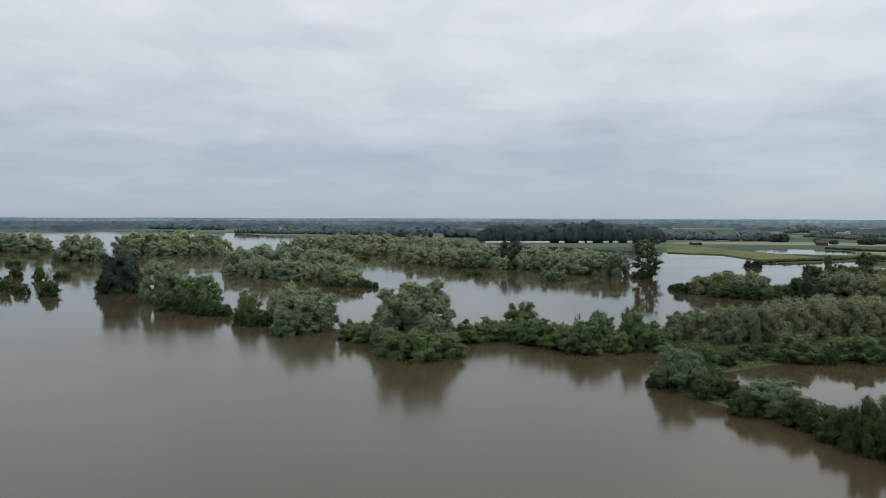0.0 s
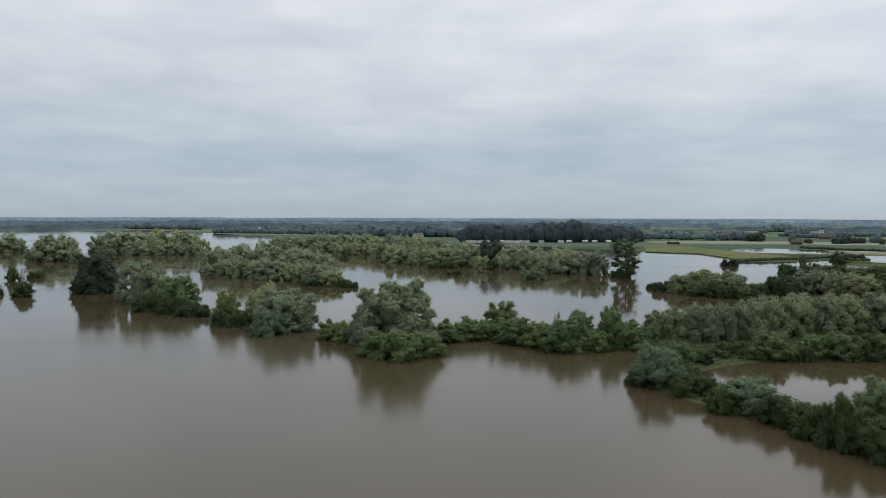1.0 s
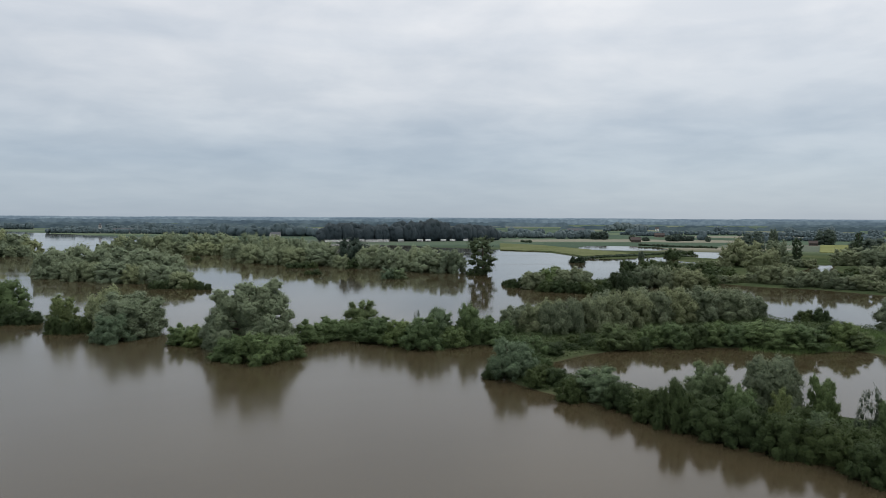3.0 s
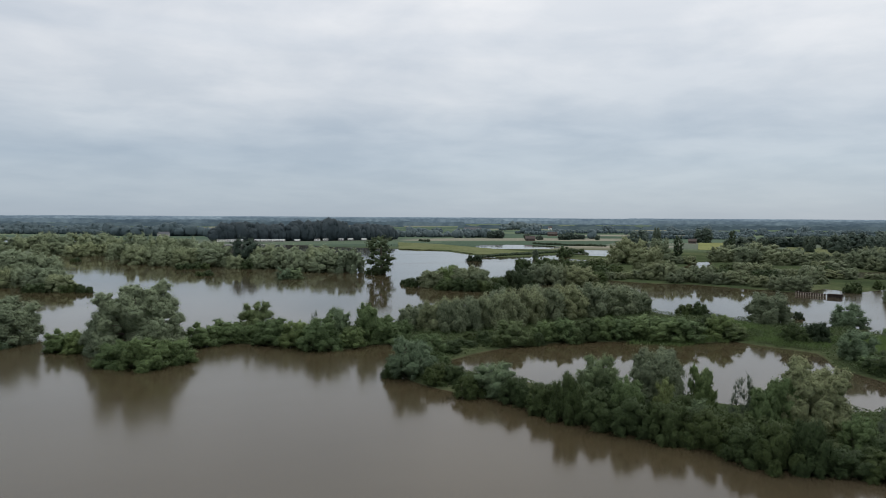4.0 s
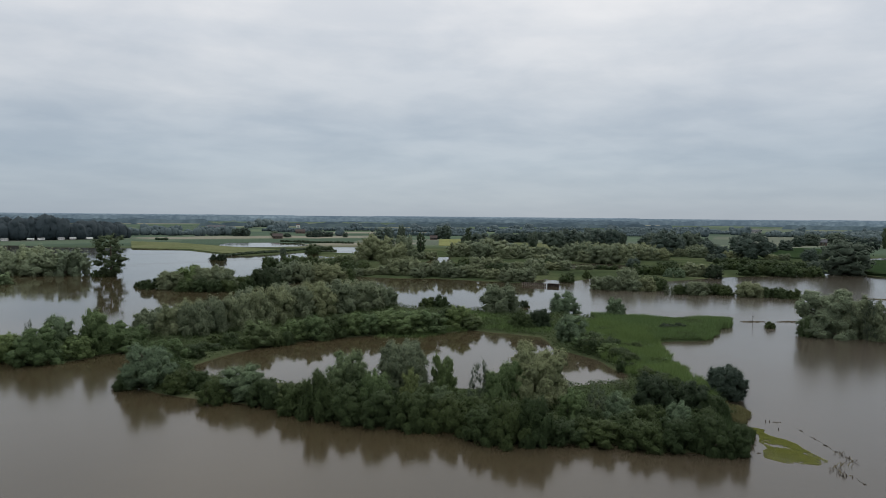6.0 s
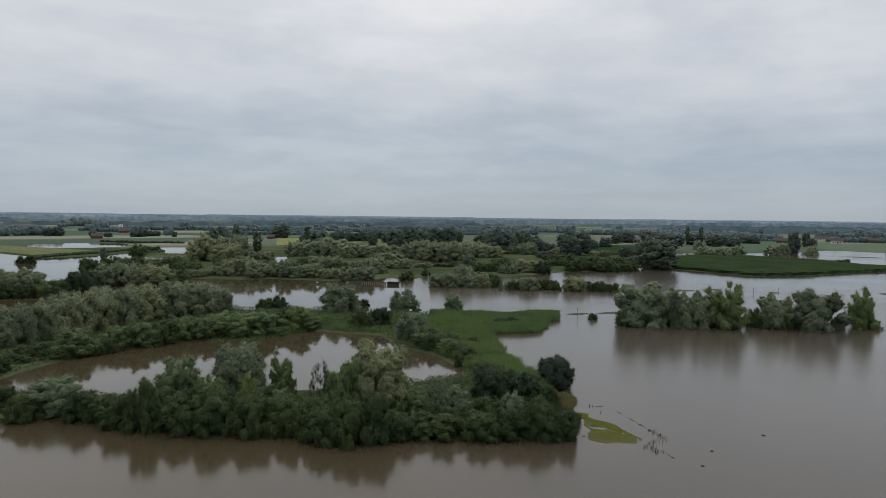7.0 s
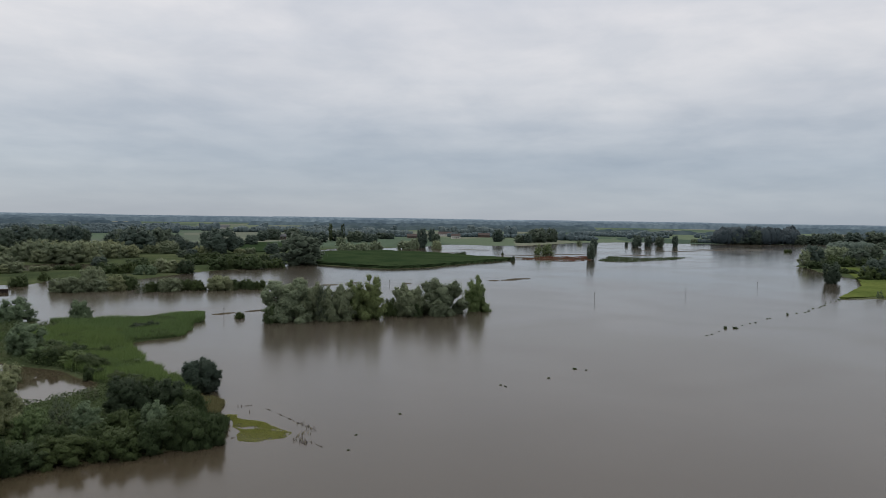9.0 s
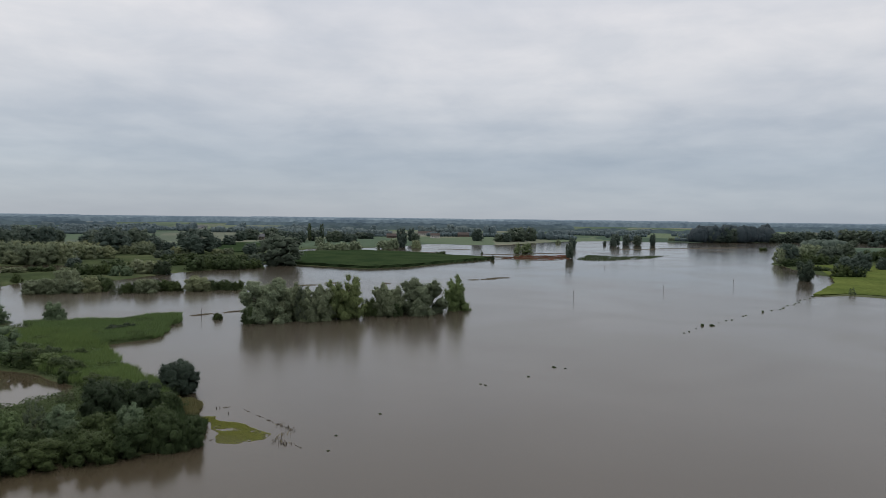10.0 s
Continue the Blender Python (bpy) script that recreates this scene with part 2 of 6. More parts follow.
RUSSET = mottled("russet_marsh_plants", (0.19, 0.075, 0.05), (0.12, 0.08, 0.05), 0.12, 0.9, 0.0, 0.6, 0.2, 8.0)
BRICK = mottled("brick_wall", (0.088, 0.066, 0.055), (0.115, 0.085, 0.07), 0.6)
RENDER = mottled("white_render", (0.46, 0.45, 0.43), (0.58, 0.57, 0.55), 0.3)
TILES = mottled("roof_tiles", (0.075, 0.063, 0.060), (0.10, 0.08, 0.074), 0.5, 0.9, 0.1)
SLATE = mottled("slate_roof", (0.06, 0.065, 0.075), (0.10, 0.105, 0.115), 0.5, 0.6)
DARKGLASS = mottled("dark_window", (0.02, 0.024, 0.03), (0.035, 0.04, 0.048), 0.4, 0.12, 0.5, 0.05)
WHITE = mottled("white_panel", (0.74, 0.74, 0.73), (0.80, 0.80, 0.79), 0.2, 0.4, 0.5, 0.05)
RUBBER = mottled("tyre_rubber", (0.02, 0.02, 0.02), (0.035, 0.035, 0.035), 3.0)


# ---- mesh helpers ----
def mesh_from(name, verts, faces, mat=None, smooth=False, normals=None):
    me = bpy.data.meshes.new(name)
    verts = np.asarray(verts, np.float32)
    if isinstance(faces, np.ndarray):
        k = faces.shape[1]
        me.vertices.add(len(verts))
        me.vertices.foreach_set("co", verts.ravel())
        me.loops.add(faces.size)
        me.loops.foreach_set("vertex_index", faces.ravel().astype(np.int32))
        me.polygons.add(len(faces))
        me.polygons.foreach_set("loop_start", np.arange(0, faces.size, k, dtype=np.int32))
        me.polygons.foreach_set("loop_total", np.full(len(faces), k, np.int32))
        me.update(calc_edges=True)
    else:
        me.from_pydata(verts.tolist(), [], faces)
    if smooth:
        me.polygons.foreach_set("use_smooth", np.ones(len(me.polygons), bool))
    if mat:
        me.materials.append(mat)
    me.validate()
    if normals is not None and len(normals) == len(me.vertices):
        me.normals_split_custom_set_from_vertices(normals)
    return me


def part(name, bm, mat, parent, label=""):
    """Links a bmesh, or a finished mesh, as one mesh object under a thing or a part."""
    if isinstance(bm, bpy.types.Mesh):
        me = bm
    else:
        me = bpy.data.meshes.new(name)
        bm.to_mesh(me)
        bm.free()
        me.materials.append(mat)
    ob = new(name, me)
    ob.parent = parent
    return tagged(ob, label)


def box(bm, x, y, z, sx, sy, sz, bevel=0.0, turn=None):
    """A box whose bottom centre is at x, y, z."""
    m = Matrix.Translation((x, y, z + sz / 2)) @ (turn or Matrix()) @ Matrix.Diagonal((sx, sy, sz, 1))
    g = bmesh.ops.create_cube(bm, size=1.0, matrix=m)["verts"]
    if bevel:
        bmesh.ops.bevel(bm, geom=list({e for v in g for e in v.link_edges}), offset=bevel, segments=1, affect="EDGES")
    return bm


def tube(verts, faces, path, radii, sides=6):
    """Adds a tapered tube along a path to the lists."""
    first = len(verts)
    for i, (p, r) in enumerate(zip(path, radii)):
        d = (Vector(path[min(i + 1, len(path) - 1)]) - Vector(path[max(i - 1, 0)])).normalized()
        u = d.orthogonal().normalized()
        w = d.cross(u)
        for s in range(sides):
            a = 2 * math.pi * s / sides
            verts.append(tuple(Vector(p) + (u * math.cos(a) + w * math.sin(a)) * r))
    for i in range(len(path) - 1):
        for s in range(sides):
            a, b = first + i * sides + s, first + i * sides + (s + 1) % sides
            faces.append((a, b, b + sides, a + sides))
    faces.append(tuple(first + s for s in reversed(range(sides))))
    faces.append(tuple(first + (len(path) - 1) * sides + s for s in range(sides)))


def lattice(x, y, seed=0):
    """Smooth value noise in 0..1."""
    xi, yi = np.floor(x), np.floor(y)
    fx, fy = x - xi, y - yi
    fx, fy = fx * fx * (3 - 2 * fx), fy * fy * (3 - 2 * fy)

    def h(a, b):
        v = np.sin(a * 127.1 + b * 311.7 + seed * 74.7) * 43758.5453
        return v - np.floor(v)
    return (h(xi, yi) * (1 - fx) + h(xi + 1, yi) * fx) * (1 - fy) + (h(xi, yi + 1) * (1 - fx) + h(xi + 1, yi + 1) * fx) * fy


def inside(poly, x, y):
    """Signed distance to the edge of a polygon, positive inside."""
    best, odd = np.full(x.shape, 1e9), np.zeros(x.shape, bool)
    for (ax, ay), (bx, by) in zip(poly, poly[1:] + poly[:1]):
        dx, dy = bx - ax, by - ay
        k = np.clip(((x - ax) * dx + (y - ay) * dy) / (dx * dx + dy * dy + 1e-9), 0, 1)
        best = np.minimum(best, np.hypot(x - ax - k * dx, y - ay - k * dy))
        cross = (ay > y) != (by > y)
        odd ^= cross & (x < (bx - ax) * (y - ay) / (dy if abs(dy) > 1e-9 else 1e-9) + ax)
    return np.where(odd, best, -best)


# ---- the plan: dry land, drowned banks and ponds, metres from the point under the drone ----
BANK = [(-25.7, 161.9), (-15.6, 157.7), (-9.9, 148.3), (-0.4, 148.5), (8.5, 159.5), (14.8, 158.2), (26.1, 150.2), (34.7, 146.0), (48.2, 148.0), (53.9, 164.9), (44.2, 174.6), (30.5, 176.1), (16.4, 175.8), (4.9, 168.8), (-16.6, 168.4), (-25.2, 171.5)]
PENINSULA = [(35.4, 119.4), (38.3, 110.1), (42.2, 101.3), (47.7, 93.3), (48.5, 84.7), (55.1, 75.2), (59.3, 68.6), (60.8, 63.9), (61.3, 59.5), (66.4, 56.1), (72.9, 49.0), (75.9, 43.8), (81.1, 38.1), (87.4, 40.5), (92.0, 45.2), (97.9, 45.6), (101.5, 48.0), (100.2, 51.2), (108.8, 58.4), (122.6, 72.3), (135.1, 84.8), (139.4, 88.9), (150.4, 81.0), (184.7, 91.4), (190.6, 96.8), (170.4, 107.2), (166.4, 121.8), (158.3, 134.8), (147.4, 155.8), (137.0, 169.9), (141.3, 193.5), (117.0, 190.4), (85.1, 180.4), (60.0, 172.6), (53.8, 166.4)]
POND = [(46.5, 124.6), (57.4, 133.0), (73.4, 138.0), (85.5, 138.0), (96.2, 134.4), (104.2, 126.4), (119.7, 126.4), (126.3, 109.0), (117.6, 96.2), (115.3, 84.2), (107.8, 72.3), (100.9, 69.7), (91.3, 75.1), (81.5, 80.7), (75.9, 88.0), (60.4, 98.2), (55.3, 108.3), (50.7, 116.6)]
GRASS_BAR = [(93.8, 44.8), (93.2, 41.2), (92.3, 38.0), (90.8, 35.5), (89.2, 32.8), (87.5, 31.5), (85.0, 31.4), (83.9, 33.0), (82.8, 35.5), (84.7, 37.2), (89.8, 40.7)]
SPIT = [(90.5, 278.0), (96.7, 265.6), (106.4, 243.9), (122.4, 241.0), (152.8, 267.3), (195.6, 316.1), (238.5, 385.6), (200.8, 384.0), (159.7, 314.8), (138.2, 300.8), (114.4, 283.2), (100.7, 282.7)]
MAIZE = [(414, 153.6), (393.9, 116.0), (379.8, 83.4), (399.0, 64.6), (441, 46.5), (493, 21.2), (514, 50.0), (551, 89.4), (567, 124.6), (536, 157.8), (510, 180.3)]
RED_BAR = [(503, 14.9), (491, -14.5), (512, -35.8), (559, -35.5), (548, -3.2)]
GREEN_BAR = [(505, -37.7), (490, -52.4), (538, -94.4), (586, -117.0), (556, -76.4), (573, -52.4)]
EAST_MEADOW = [(284.6, -111.3), (292.2, -126.8), (281.6, -142.2), (515, -280.7), (489, -232.6), (482, -187.9), (376.9, -156.3), (342.2, -142.8)]
EAST_BANK = [(493, -167.2), (398.6, -155.5), (380.6, -157.3), (345.5, -144.4), (289.7, -115.8), (280.1, -108.8), (287.6, -124.9), (275.3, -139.1), (307.5, -176.7), (885, -507), (843, -400), (858, -358.5), (804, -301.1), (675, -229.4)]
LAKE = [(269.2, 608), (270.4, 570), (316.6, 555), (345.9, 575), (355.9, 624), (332.3, 656), (300.1, 666)]
N_POND = [(307.5, 251.6), (330.6, 225.1), (360.9, 241.4), (359.1, 263.6), (337.5, 275.4)]
N_POND_B = [(250.0, 302.4), (266.4, 293.4), (325.6, 364.4), (313.3, 370.7)]
N_POND_C = [(218.7, 356.3), (230.5, 349.9), (265.3, 403), (255.7, 408)]
N_POND_D = [(515, 165.6), (520, 153.0), (592, 172.4), (577, 182.1)]
N_POND_E = [(490, 260.4), (493, 252.7), (532, 272.8), (530, 279.8)]
N_LAKE = [(283.0, 469), (300.4, 433), (355.2, 521), (336.8, 530)]
REEDS_A = [(138.6, 114.4), (152.7, 111.7), (148.6, 94.8), (132.8, 82.7), (121.2, 71.5), (108.1, 58.0), (99.3, 51.1), (97.3, 54.2), (108.0, 71.7), (115.8, 83.9), (123.1, 94.8)]
REEDS_B = [(161.9, 122.1), (168.6, 106.0), (188.6, 95.7), (184.5, 91.6), (151.7, 81.8), (140.7, 89.7), (147.6, 104.7)]
REEDS_C = [(90.2, 132.1), (103.7, 124.4), (119.7, 126.4), (128.6, 109.3), (150.9, 126.5), (138.9, 146.8), (116.1, 139.3)]
DRY_GRASS = [(103.5, 53.4), (102.0, 49.3), (98.1, 45.5), (94.4, 44.1), (93.4, 46.4), (97.4, 49.8)]
REEDS_D = [(94.2, 48.1), (88.4, 41.0), (81.9, 38.0), (77.9, 41.6), (84.8, 46.0)]
MEADOW_N = [(229.3, 728), (255.8, 675), (259.7, 597), (268.4, 506), (212.8, 476), (216.9, 549), (183.7, 583)]
YELLOW = [(432, 499), (462, 460), (586, 631), (556, 643)]
NGREEN = [(564, 528), (610, 476), (487, 379.8), (411, 378.5)]
GREENMID = [(512, 224.8), (530, 200.8), (693, 259.7), (702, 314.4)]
SHORE = [(-33.9, 1675), (-31.9, 1651), (-28.5, 1683), (-24.5, 1582), (-21.1, 1628), (-17.0, 1322), (-12.7, 1076), (-8.3, 931), (-3.8, 769), (0.7, 696), (4.4, 746), (9.8, 701), (13.3, 649), (17.5, 621), (20.4, 604), (22.7, 553), (24.1, 501), (26.1, 498), (28.8, 516), (29.0, 540), (30.6, 535), (32.4, 438), (32.5, 355), (33.6, 326), (36.1, 321), (40.7, 316), (45.2, 308), (47.4, 303), (49.5, 326), (51.5, 319), (53.3, 335), (53.4, 342), (55.8, 316), (58.7, 328), (61.4, 350), (63.4, 372), (68.4, 395), (69.9, 436), (70.5, 558), (73.6, 639), (77.2, 655), (79.9, 674), (82.6, 771), (85.8, 752), (89.0, 768), (93.4, 919), (97.8, 989), (99.9, 962), (103.6, 984), (107.5, 1043), (109.8, 1114), (115.6, 1145)]


def ground_z(x, y):
    """Height of the ground sheet; the flood stands at 0."""
    x, y = np.asarray(x, float), np.asarray(y, float)
    r, az = np.hypot(x, y), np.degrees(np.arctan2(x, y))
    ka, kd = [k[0] for k in SHORE], [k[1] for k in SHORE]
    shore = np.interp(az, [-180, -60] + ka + [140, 180], [420, 900] + kd + [420, 420])
    s = (r - shore) * 0.7
    for poly, shift in ((BANK, 1.8), (PENINSULA, 1.8), (SPIT, 2.0), (MAIZE, 0.0), (EAST_BANK, 0.0)):
        s = np.maximum(s, inside(poly, x, y) - shift)
    for poly in (POND, LAKE, N_POND, N_POND_B, N_POND_C, N_POND_D, N_POND_E, N_LAKE):
        s = np.minimum(s, -inside(poly, x, y))
    s = s + (lattice(x / 7, y / 7) - 0.5) * 2 + (lattice(x / 31, y / 31, 3) - 0.5) * 5 * np.clip(r / 300, 0, 2)
    z = np.where(s > 0, 0.45 * np.clip(s / 5, 0, 1) ** 0.7, -0.4 * np.clip(-s / 4, 0, 1))
    for poly in (GRASS_BAR, RED_BAR, GREEN_BAR):
        bar = inside(poly, x, y) + (lattice(x / 2.5, y / 2.5, 5) - 0.5) * 3
        z = np.maximum(z, np.where(bar > 0, -0.05, -0.4))
    return z + np.where(z > 0.2, (lattice(x / 11, y / 11, 9) - 0.5) * 0.25, 0)


def sheet():
    az = np.radians(np.concatenate([np.arange(-40, 122, 0.5), np.arange(122, 320, 6.0)]))
    rings = np.concatenate([[8, 20, 30], np.geomspace(36, 4990, 260)])
    a, r = np.meshgrid(az, rings)
    x, y = r * np.sin(a), r * np.cos(a)
    z = ground_z(x, y)
    n, m = r.shape
    verts = np.concatenate([np.stack([x, y, z], -1).reshape(-1, 3), [[0, 0, -0.4]]])
    i, j = np.meshgrid(np.arange(n - 1), np.arange(m), indexing="ij")
    k = (j + 1) % m
    quads = np.stack([i * m + j, i * m + k, (i + 1) * m + k, (i + 1) * m + j], -1).reshape(-1, 4)[:, ::-1]
    faces = [tuple(q) for q in quads.tolist()] + [(n * m, (j + 1) % m, j)[::-1] for j in range(m)]
    return mesh_from("ground", verts, faces, GROUND, True)


tagged(new("ground", sheet()), "low green meadows, muddy banks and far strip fields", "ground", kind="structure")

bm = bmesh.new()
bmesh.ops.create_circle(bm, cap_ends=True, radius=4980, segments=96)
me = bpy.data.meshes.new("water")
bm.to_mesh(me)
bm.free()
me.materials.append(WATER)
tagged(new("water", me), "brown silty flood water reflecting a grey sky", "flood water", kind="structure")


def field(name, poly, height, mat, label, rough=0.25):
    """A standing crop or sward: a raised sheet with side walls over the ground."""
    bm = bmesh.new()
    top = [bm.verts.new((x, y, height)) for x, y in poly]
    face = bm.faces.new(top)
    low = bmesh.ops.extrude_face_region(bm, geom=[face])
    for v in low["geom"]:
        if isinstance(v, bmesh.types.BMVert):
            v.co.z = -0.3
    bmesh.ops.recalc_face_normals(bm, faces=bm.faces[:])
    bmesh.ops.triangulate(bm, faces=bm.faces[:])
    for cut in range(4):
        bmesh.ops.subdivide_edges(bm, edges=[e for e in bm.edges if e.calc_length() > 6], cuts=1, use_grid_fill=True)
    rnd = random.Random(5)
    for v in bm.verts:
        if v.co.z > height - 0.01:
            v.co.z += rnd.uniform(-rough, rough)
        v.co.x += rnd.uniform(-0.6, 0.6)
        v.co.y += rnd.uniform(-0.6, 0.6)
    me = bpy.data.meshes.new(name)
    bm.to_mesh(me)
    bm.free()
    me.materials.append(mat)
    return tagged(new(name, me), label, "field", kind="structure")


field("maize_field", MAIZE, 1.7, MAIZE_TOP, "dark green maize field ending at the flood")
field("meadow_strip", MEADOW_N, 0.75, LUSH, "narrow green meadow between two sheets of water", 0.08)
field("east_meadow", EAST_MEADOW, 0.62, LIME, "bright green meadow on the eastern bank", 0.06)
field("yellow_field", YELLOW, 0.9, PALE, "pale yellow-green hay field", 0.08)
field("green_field", NGREEN, 0.8, LUSH, "bright green pasture behind the trees", 0.08)
field("crop_field", GREENMID, 1.2, MAIZE_TOP, "green crop field behind the river bank", 0.15)


# ---- trees and shrubs ----
def ball(level):
    bm = bmesh.new()
    bmesh.ops.create_icosphere(bm, subdivisions=level, radius=1.0)
    bv = np.array([q.co[:] for q in bm.verts])
    bf = np.array([[q.index for q in f.verts] for f in bm.faces])
    bm.free()
    return bv, bf


BALL = [ball(1), ball(2)]


def tree_meshes(kind, lod, seed):
    """Trunk-with-limbs and crown of one plant, in metres, foot at the origin; returns both with width and height."""
    rnd = np.random.default_rng(seed * 101 + lod * 7 + sum(map(ord, kind)))
    spec = {  # width, height, lobes, lobe size, foot of crown, leaf, droop, core, leaf count by detail
        "W": (12, 10, 25, 0.335, 0.00, 0.38, 0.22, 0.83, (7200, 3600, 900)),
        "M": (12, 10, 25, 0.335, 0.00, 0.38, 0.22, 0.83, (7200, 3600, 900)),
        "V": (17, 15, 46, 0.235, 0.00, 0.38, 0.22, 0.82, (14000, 8000, 2000)),
        "K": (6, 4, 17, 0.33, 0.00, 0.25, 0.12, 0.82, (7600, 2800, 600)),
        "B": (7, 5.5, 20, 0.31, 0.00, 0.26, 0.20, 0.80, (9000, 3800, 800)),
        "L": (7, 7.5, 22, 0.27, 0.02, 0.30, 0.25, 0.82, (8000, 3800, 800)),
        "G": (8, 7, 20, 0.32, 0.00, 0.29, 0.20, 0.80, (9000, 4000, 800)),
        "S": (6, 4, 17, 0.33, 0.00, 0.24, 0.12, 0.80, (7600, 2900, 560)),
        "D": (11, 11, 26, 0.31, 0.03, 0.42, 0.15, 0.87, (7000, 3400, 900)),
        "O": (11, 11, 34, 0.33, 0.06, 0.36, 0.15, 0.92, (8600, 3400, 800)),
        "Q": (11, 11, 30, 0.31, -0.05, 0.42, 0.15, 0.76, (7000, 3800, 900)),
        "P": (9, 16, 42, 0.37, 0.00, 0.40, 0.10, 0.88, (6800, 4400, 1200)),
        "T": (5, 5, 26, 0.24, 0.02, 0.22, 0.35, 0.45, (4200, 3000, 900)),
    }[kind]
    w, h, lobes, size, foot, leaf, droop, core, counts = spec
    n_leaf = counts[lod]
    leaf *= 0.84 if kind in "SGKBL" else 1.0
    leaf *= (0.66, 0.82, 1.25)[lod]
    # lobes spread over a dome, larger below and smaller at the crest
    c, rad = [], []
    for i in range(lobes):
        f = (i + 0.5) / lobes
        ang = i * 2.39996 + rnd.uniform(-0.5, 0.5)
        if kind == "P":
            zc = foot + 0.04 + (0.90 - foot) * f ** 1.15
            out = 0.38 * math.sqrt(max(0.08, 1 - abs((zc - 0.55) / 0.47) ** 3)) * rnd.uniform(0.45, 1.05)
            r = size * rnd.uniform(0.6, 1.0) * w / 2 * (1.0 - 0.2 * f)
        elif kind == "O":
            zc = 0.15 + 0.70 * f
            out = 0.38 * math.sqrt(max(0.05, 1 - ((zc - 0.47) / 0.47) ** 2)) * rnd.uniform(0.80, 1.02)
            r = size * rnd.uniform(0.85, 1.1) * w / 2
        elif kind in "DQ":
            zc = foot + 0.05 + 0.80 * f ** 1.1
            out = 0.37 * max(0.12, 1 - abs((zc - 0.45) / 0.58) ** 2.4) * rnd.uniform(0.72, 1.05)
            r = size * rnd.uniform(0.8, 1.15) * w / 2
        elif kind in "VWM":
            zc = foot + 0.02 + 0.82 * f ** 1.05 * rnd.uniform(0.9, 1.05)
            out = 0.41 * math.sqrt(max(0.04, 1 - abs((zc - 0.30) / 0.66) ** 2.2)) * rnd.uniform(0.66, 1.03)
            r = size * rnd.uniform(0.72, 1.2) * w / 2 * (1.08 - 0.25 * f)
        else:
            zc = foot + 0.06 + 0.80 * f ** 1.25 * rnd.uniform(0.88, 1.06)
            out = 0.40 * max(0.05, 1 - (zc / 0.98) ** 2.5) ** 0.55 * rnd.uniform(0.62, 1.04)
            r = size * rnd.uniform(0.72, 1.2) * w / 2 * (1.08 - 0.32 * f)
        c.append((math.cos(ang) * out * w, math.sin(ang) * out * w, zc * h))
        rad.append(r)
    if kind not in "PT":
        c += [(0, 0, 0.45 * h), (0, 0, 0.20 * h)]
        rad += [0.30 * w, 0.26 * w]
    c, rad = np.array(c), np.array(rad)
    squash = np.array([1, 1, 0.92])
    # each lobe carries smaller clumps on its outer side
    leafy = kind in "SGKBLOT"
    per = (11, 8, 3)[lod] if leafy else (16, 11, 5)[lod]
    far_out, low, high_r = (0.84, 0.18, 0.30) if leafy else (0.74, 0.20, 0.38)
    owner = np.repeat(np.arange(len(c)), per)
    heart = np.array([0, 0, 0.35 * h])
    away = c - heart
    away /= np.linalg.norm(away, axis=1)[:, None] + 1e-6
    ds = rnd.normal(size=(len(owner), 3)) + away[owner] * 0.9 + np.array([0, 0, 0.35])
    ds /= np.linalg.norm(ds, axis=1)[:, None]
    sub = c[owner] + ds * squash * (rad[owner] * rnd.uniform(far_out, far_out + 0.22, len(owner)))[:, None]
    rs = rad[owner] * rnd.uniform(low, high_r, len(owner))
    keep = sub[:, 2] > -0.2 * rs
    for k in range(len(c)):
        keep &= (np.linalg.norm((sub - c[k]) / squash, axis=1) > rad[k] * 0.62) | (owner == k)
    sub, rs, ds, owner = sub[keep], rs[keep], ds[keep], owner[keep]
    # leaves: small tilted blades over the clumps
    pick = rnd.choice(len(sub), n_leaf * 2, p=rs ** 2 / (rs ** 2).sum())
    d = rnd.normal(size=(n_leaf * 2, 3)) * 0.8 + ds[pick]
    d /= np.linalg.norm(d, axis=1)[:, None]
    pos = sub[pick] + d * squash * rs[pick][:, None]
    pos += rnd.normal(size=pos.shape) * leaf * (0.6 if kind == "T" else 0.5 if leafy else 0.40) + d * (leaf * rnd.exponential(0.75 if leafy else 0.70, len(pos)) - 0.12 * leaf)[:, None]
    ok = pos[:, 2] > 0.0
    if kind != "T":
        for k in range(len(c)):
            ok &= np.linalg.norm((pos - c[k]) / squash, axis=1) > rad[k] * 0.80
    pos, d, pick = pos[ok][:n_leaf], d[ok][:n_leaf], pick[ok][:n_leaf]
    n = len(pos)
    nor = d * 0.9 + rnd.normal(size=(n, 3)) * (0.40, 0.36, 0.26)[lod] + np.array([0, 0, 0.3 if lod < 2 else 0.1])
    nor /= np.linalg.norm(nor, axis=1)[:, None]
    u = rnd.normal(size=(n, 3)) + np.array([0, 0, -1.6 * droop * 2])
    u -= nor * (u * nor).sum(1)[:, None]
    u /= np.linalg.norm(u, axis=1)[:, None]
    v = np.cross(nor, u)
    ln = leaf * rnd.uniform(0.65, 1.35, n)[:, None]
    wd = ln * rnd.uniform(0.42, 0.70, n)[:, None]
    verts = np.stack([pos - u * ln * 0.7, pos + u * ln * 0.5 - v * wd * 0.5, pos + u * ln * 0.5 + v * wd * 0.5], 1).reshape(-1, 3)
    faces = np.arange(n * 3).reshape(-1, 3)
    # leaves take their shading mostly from the swell of the clump and lobe they sit on
    whole = (sub - heart) / (0.5 * w, 0.5 * w, 0.6 * h)
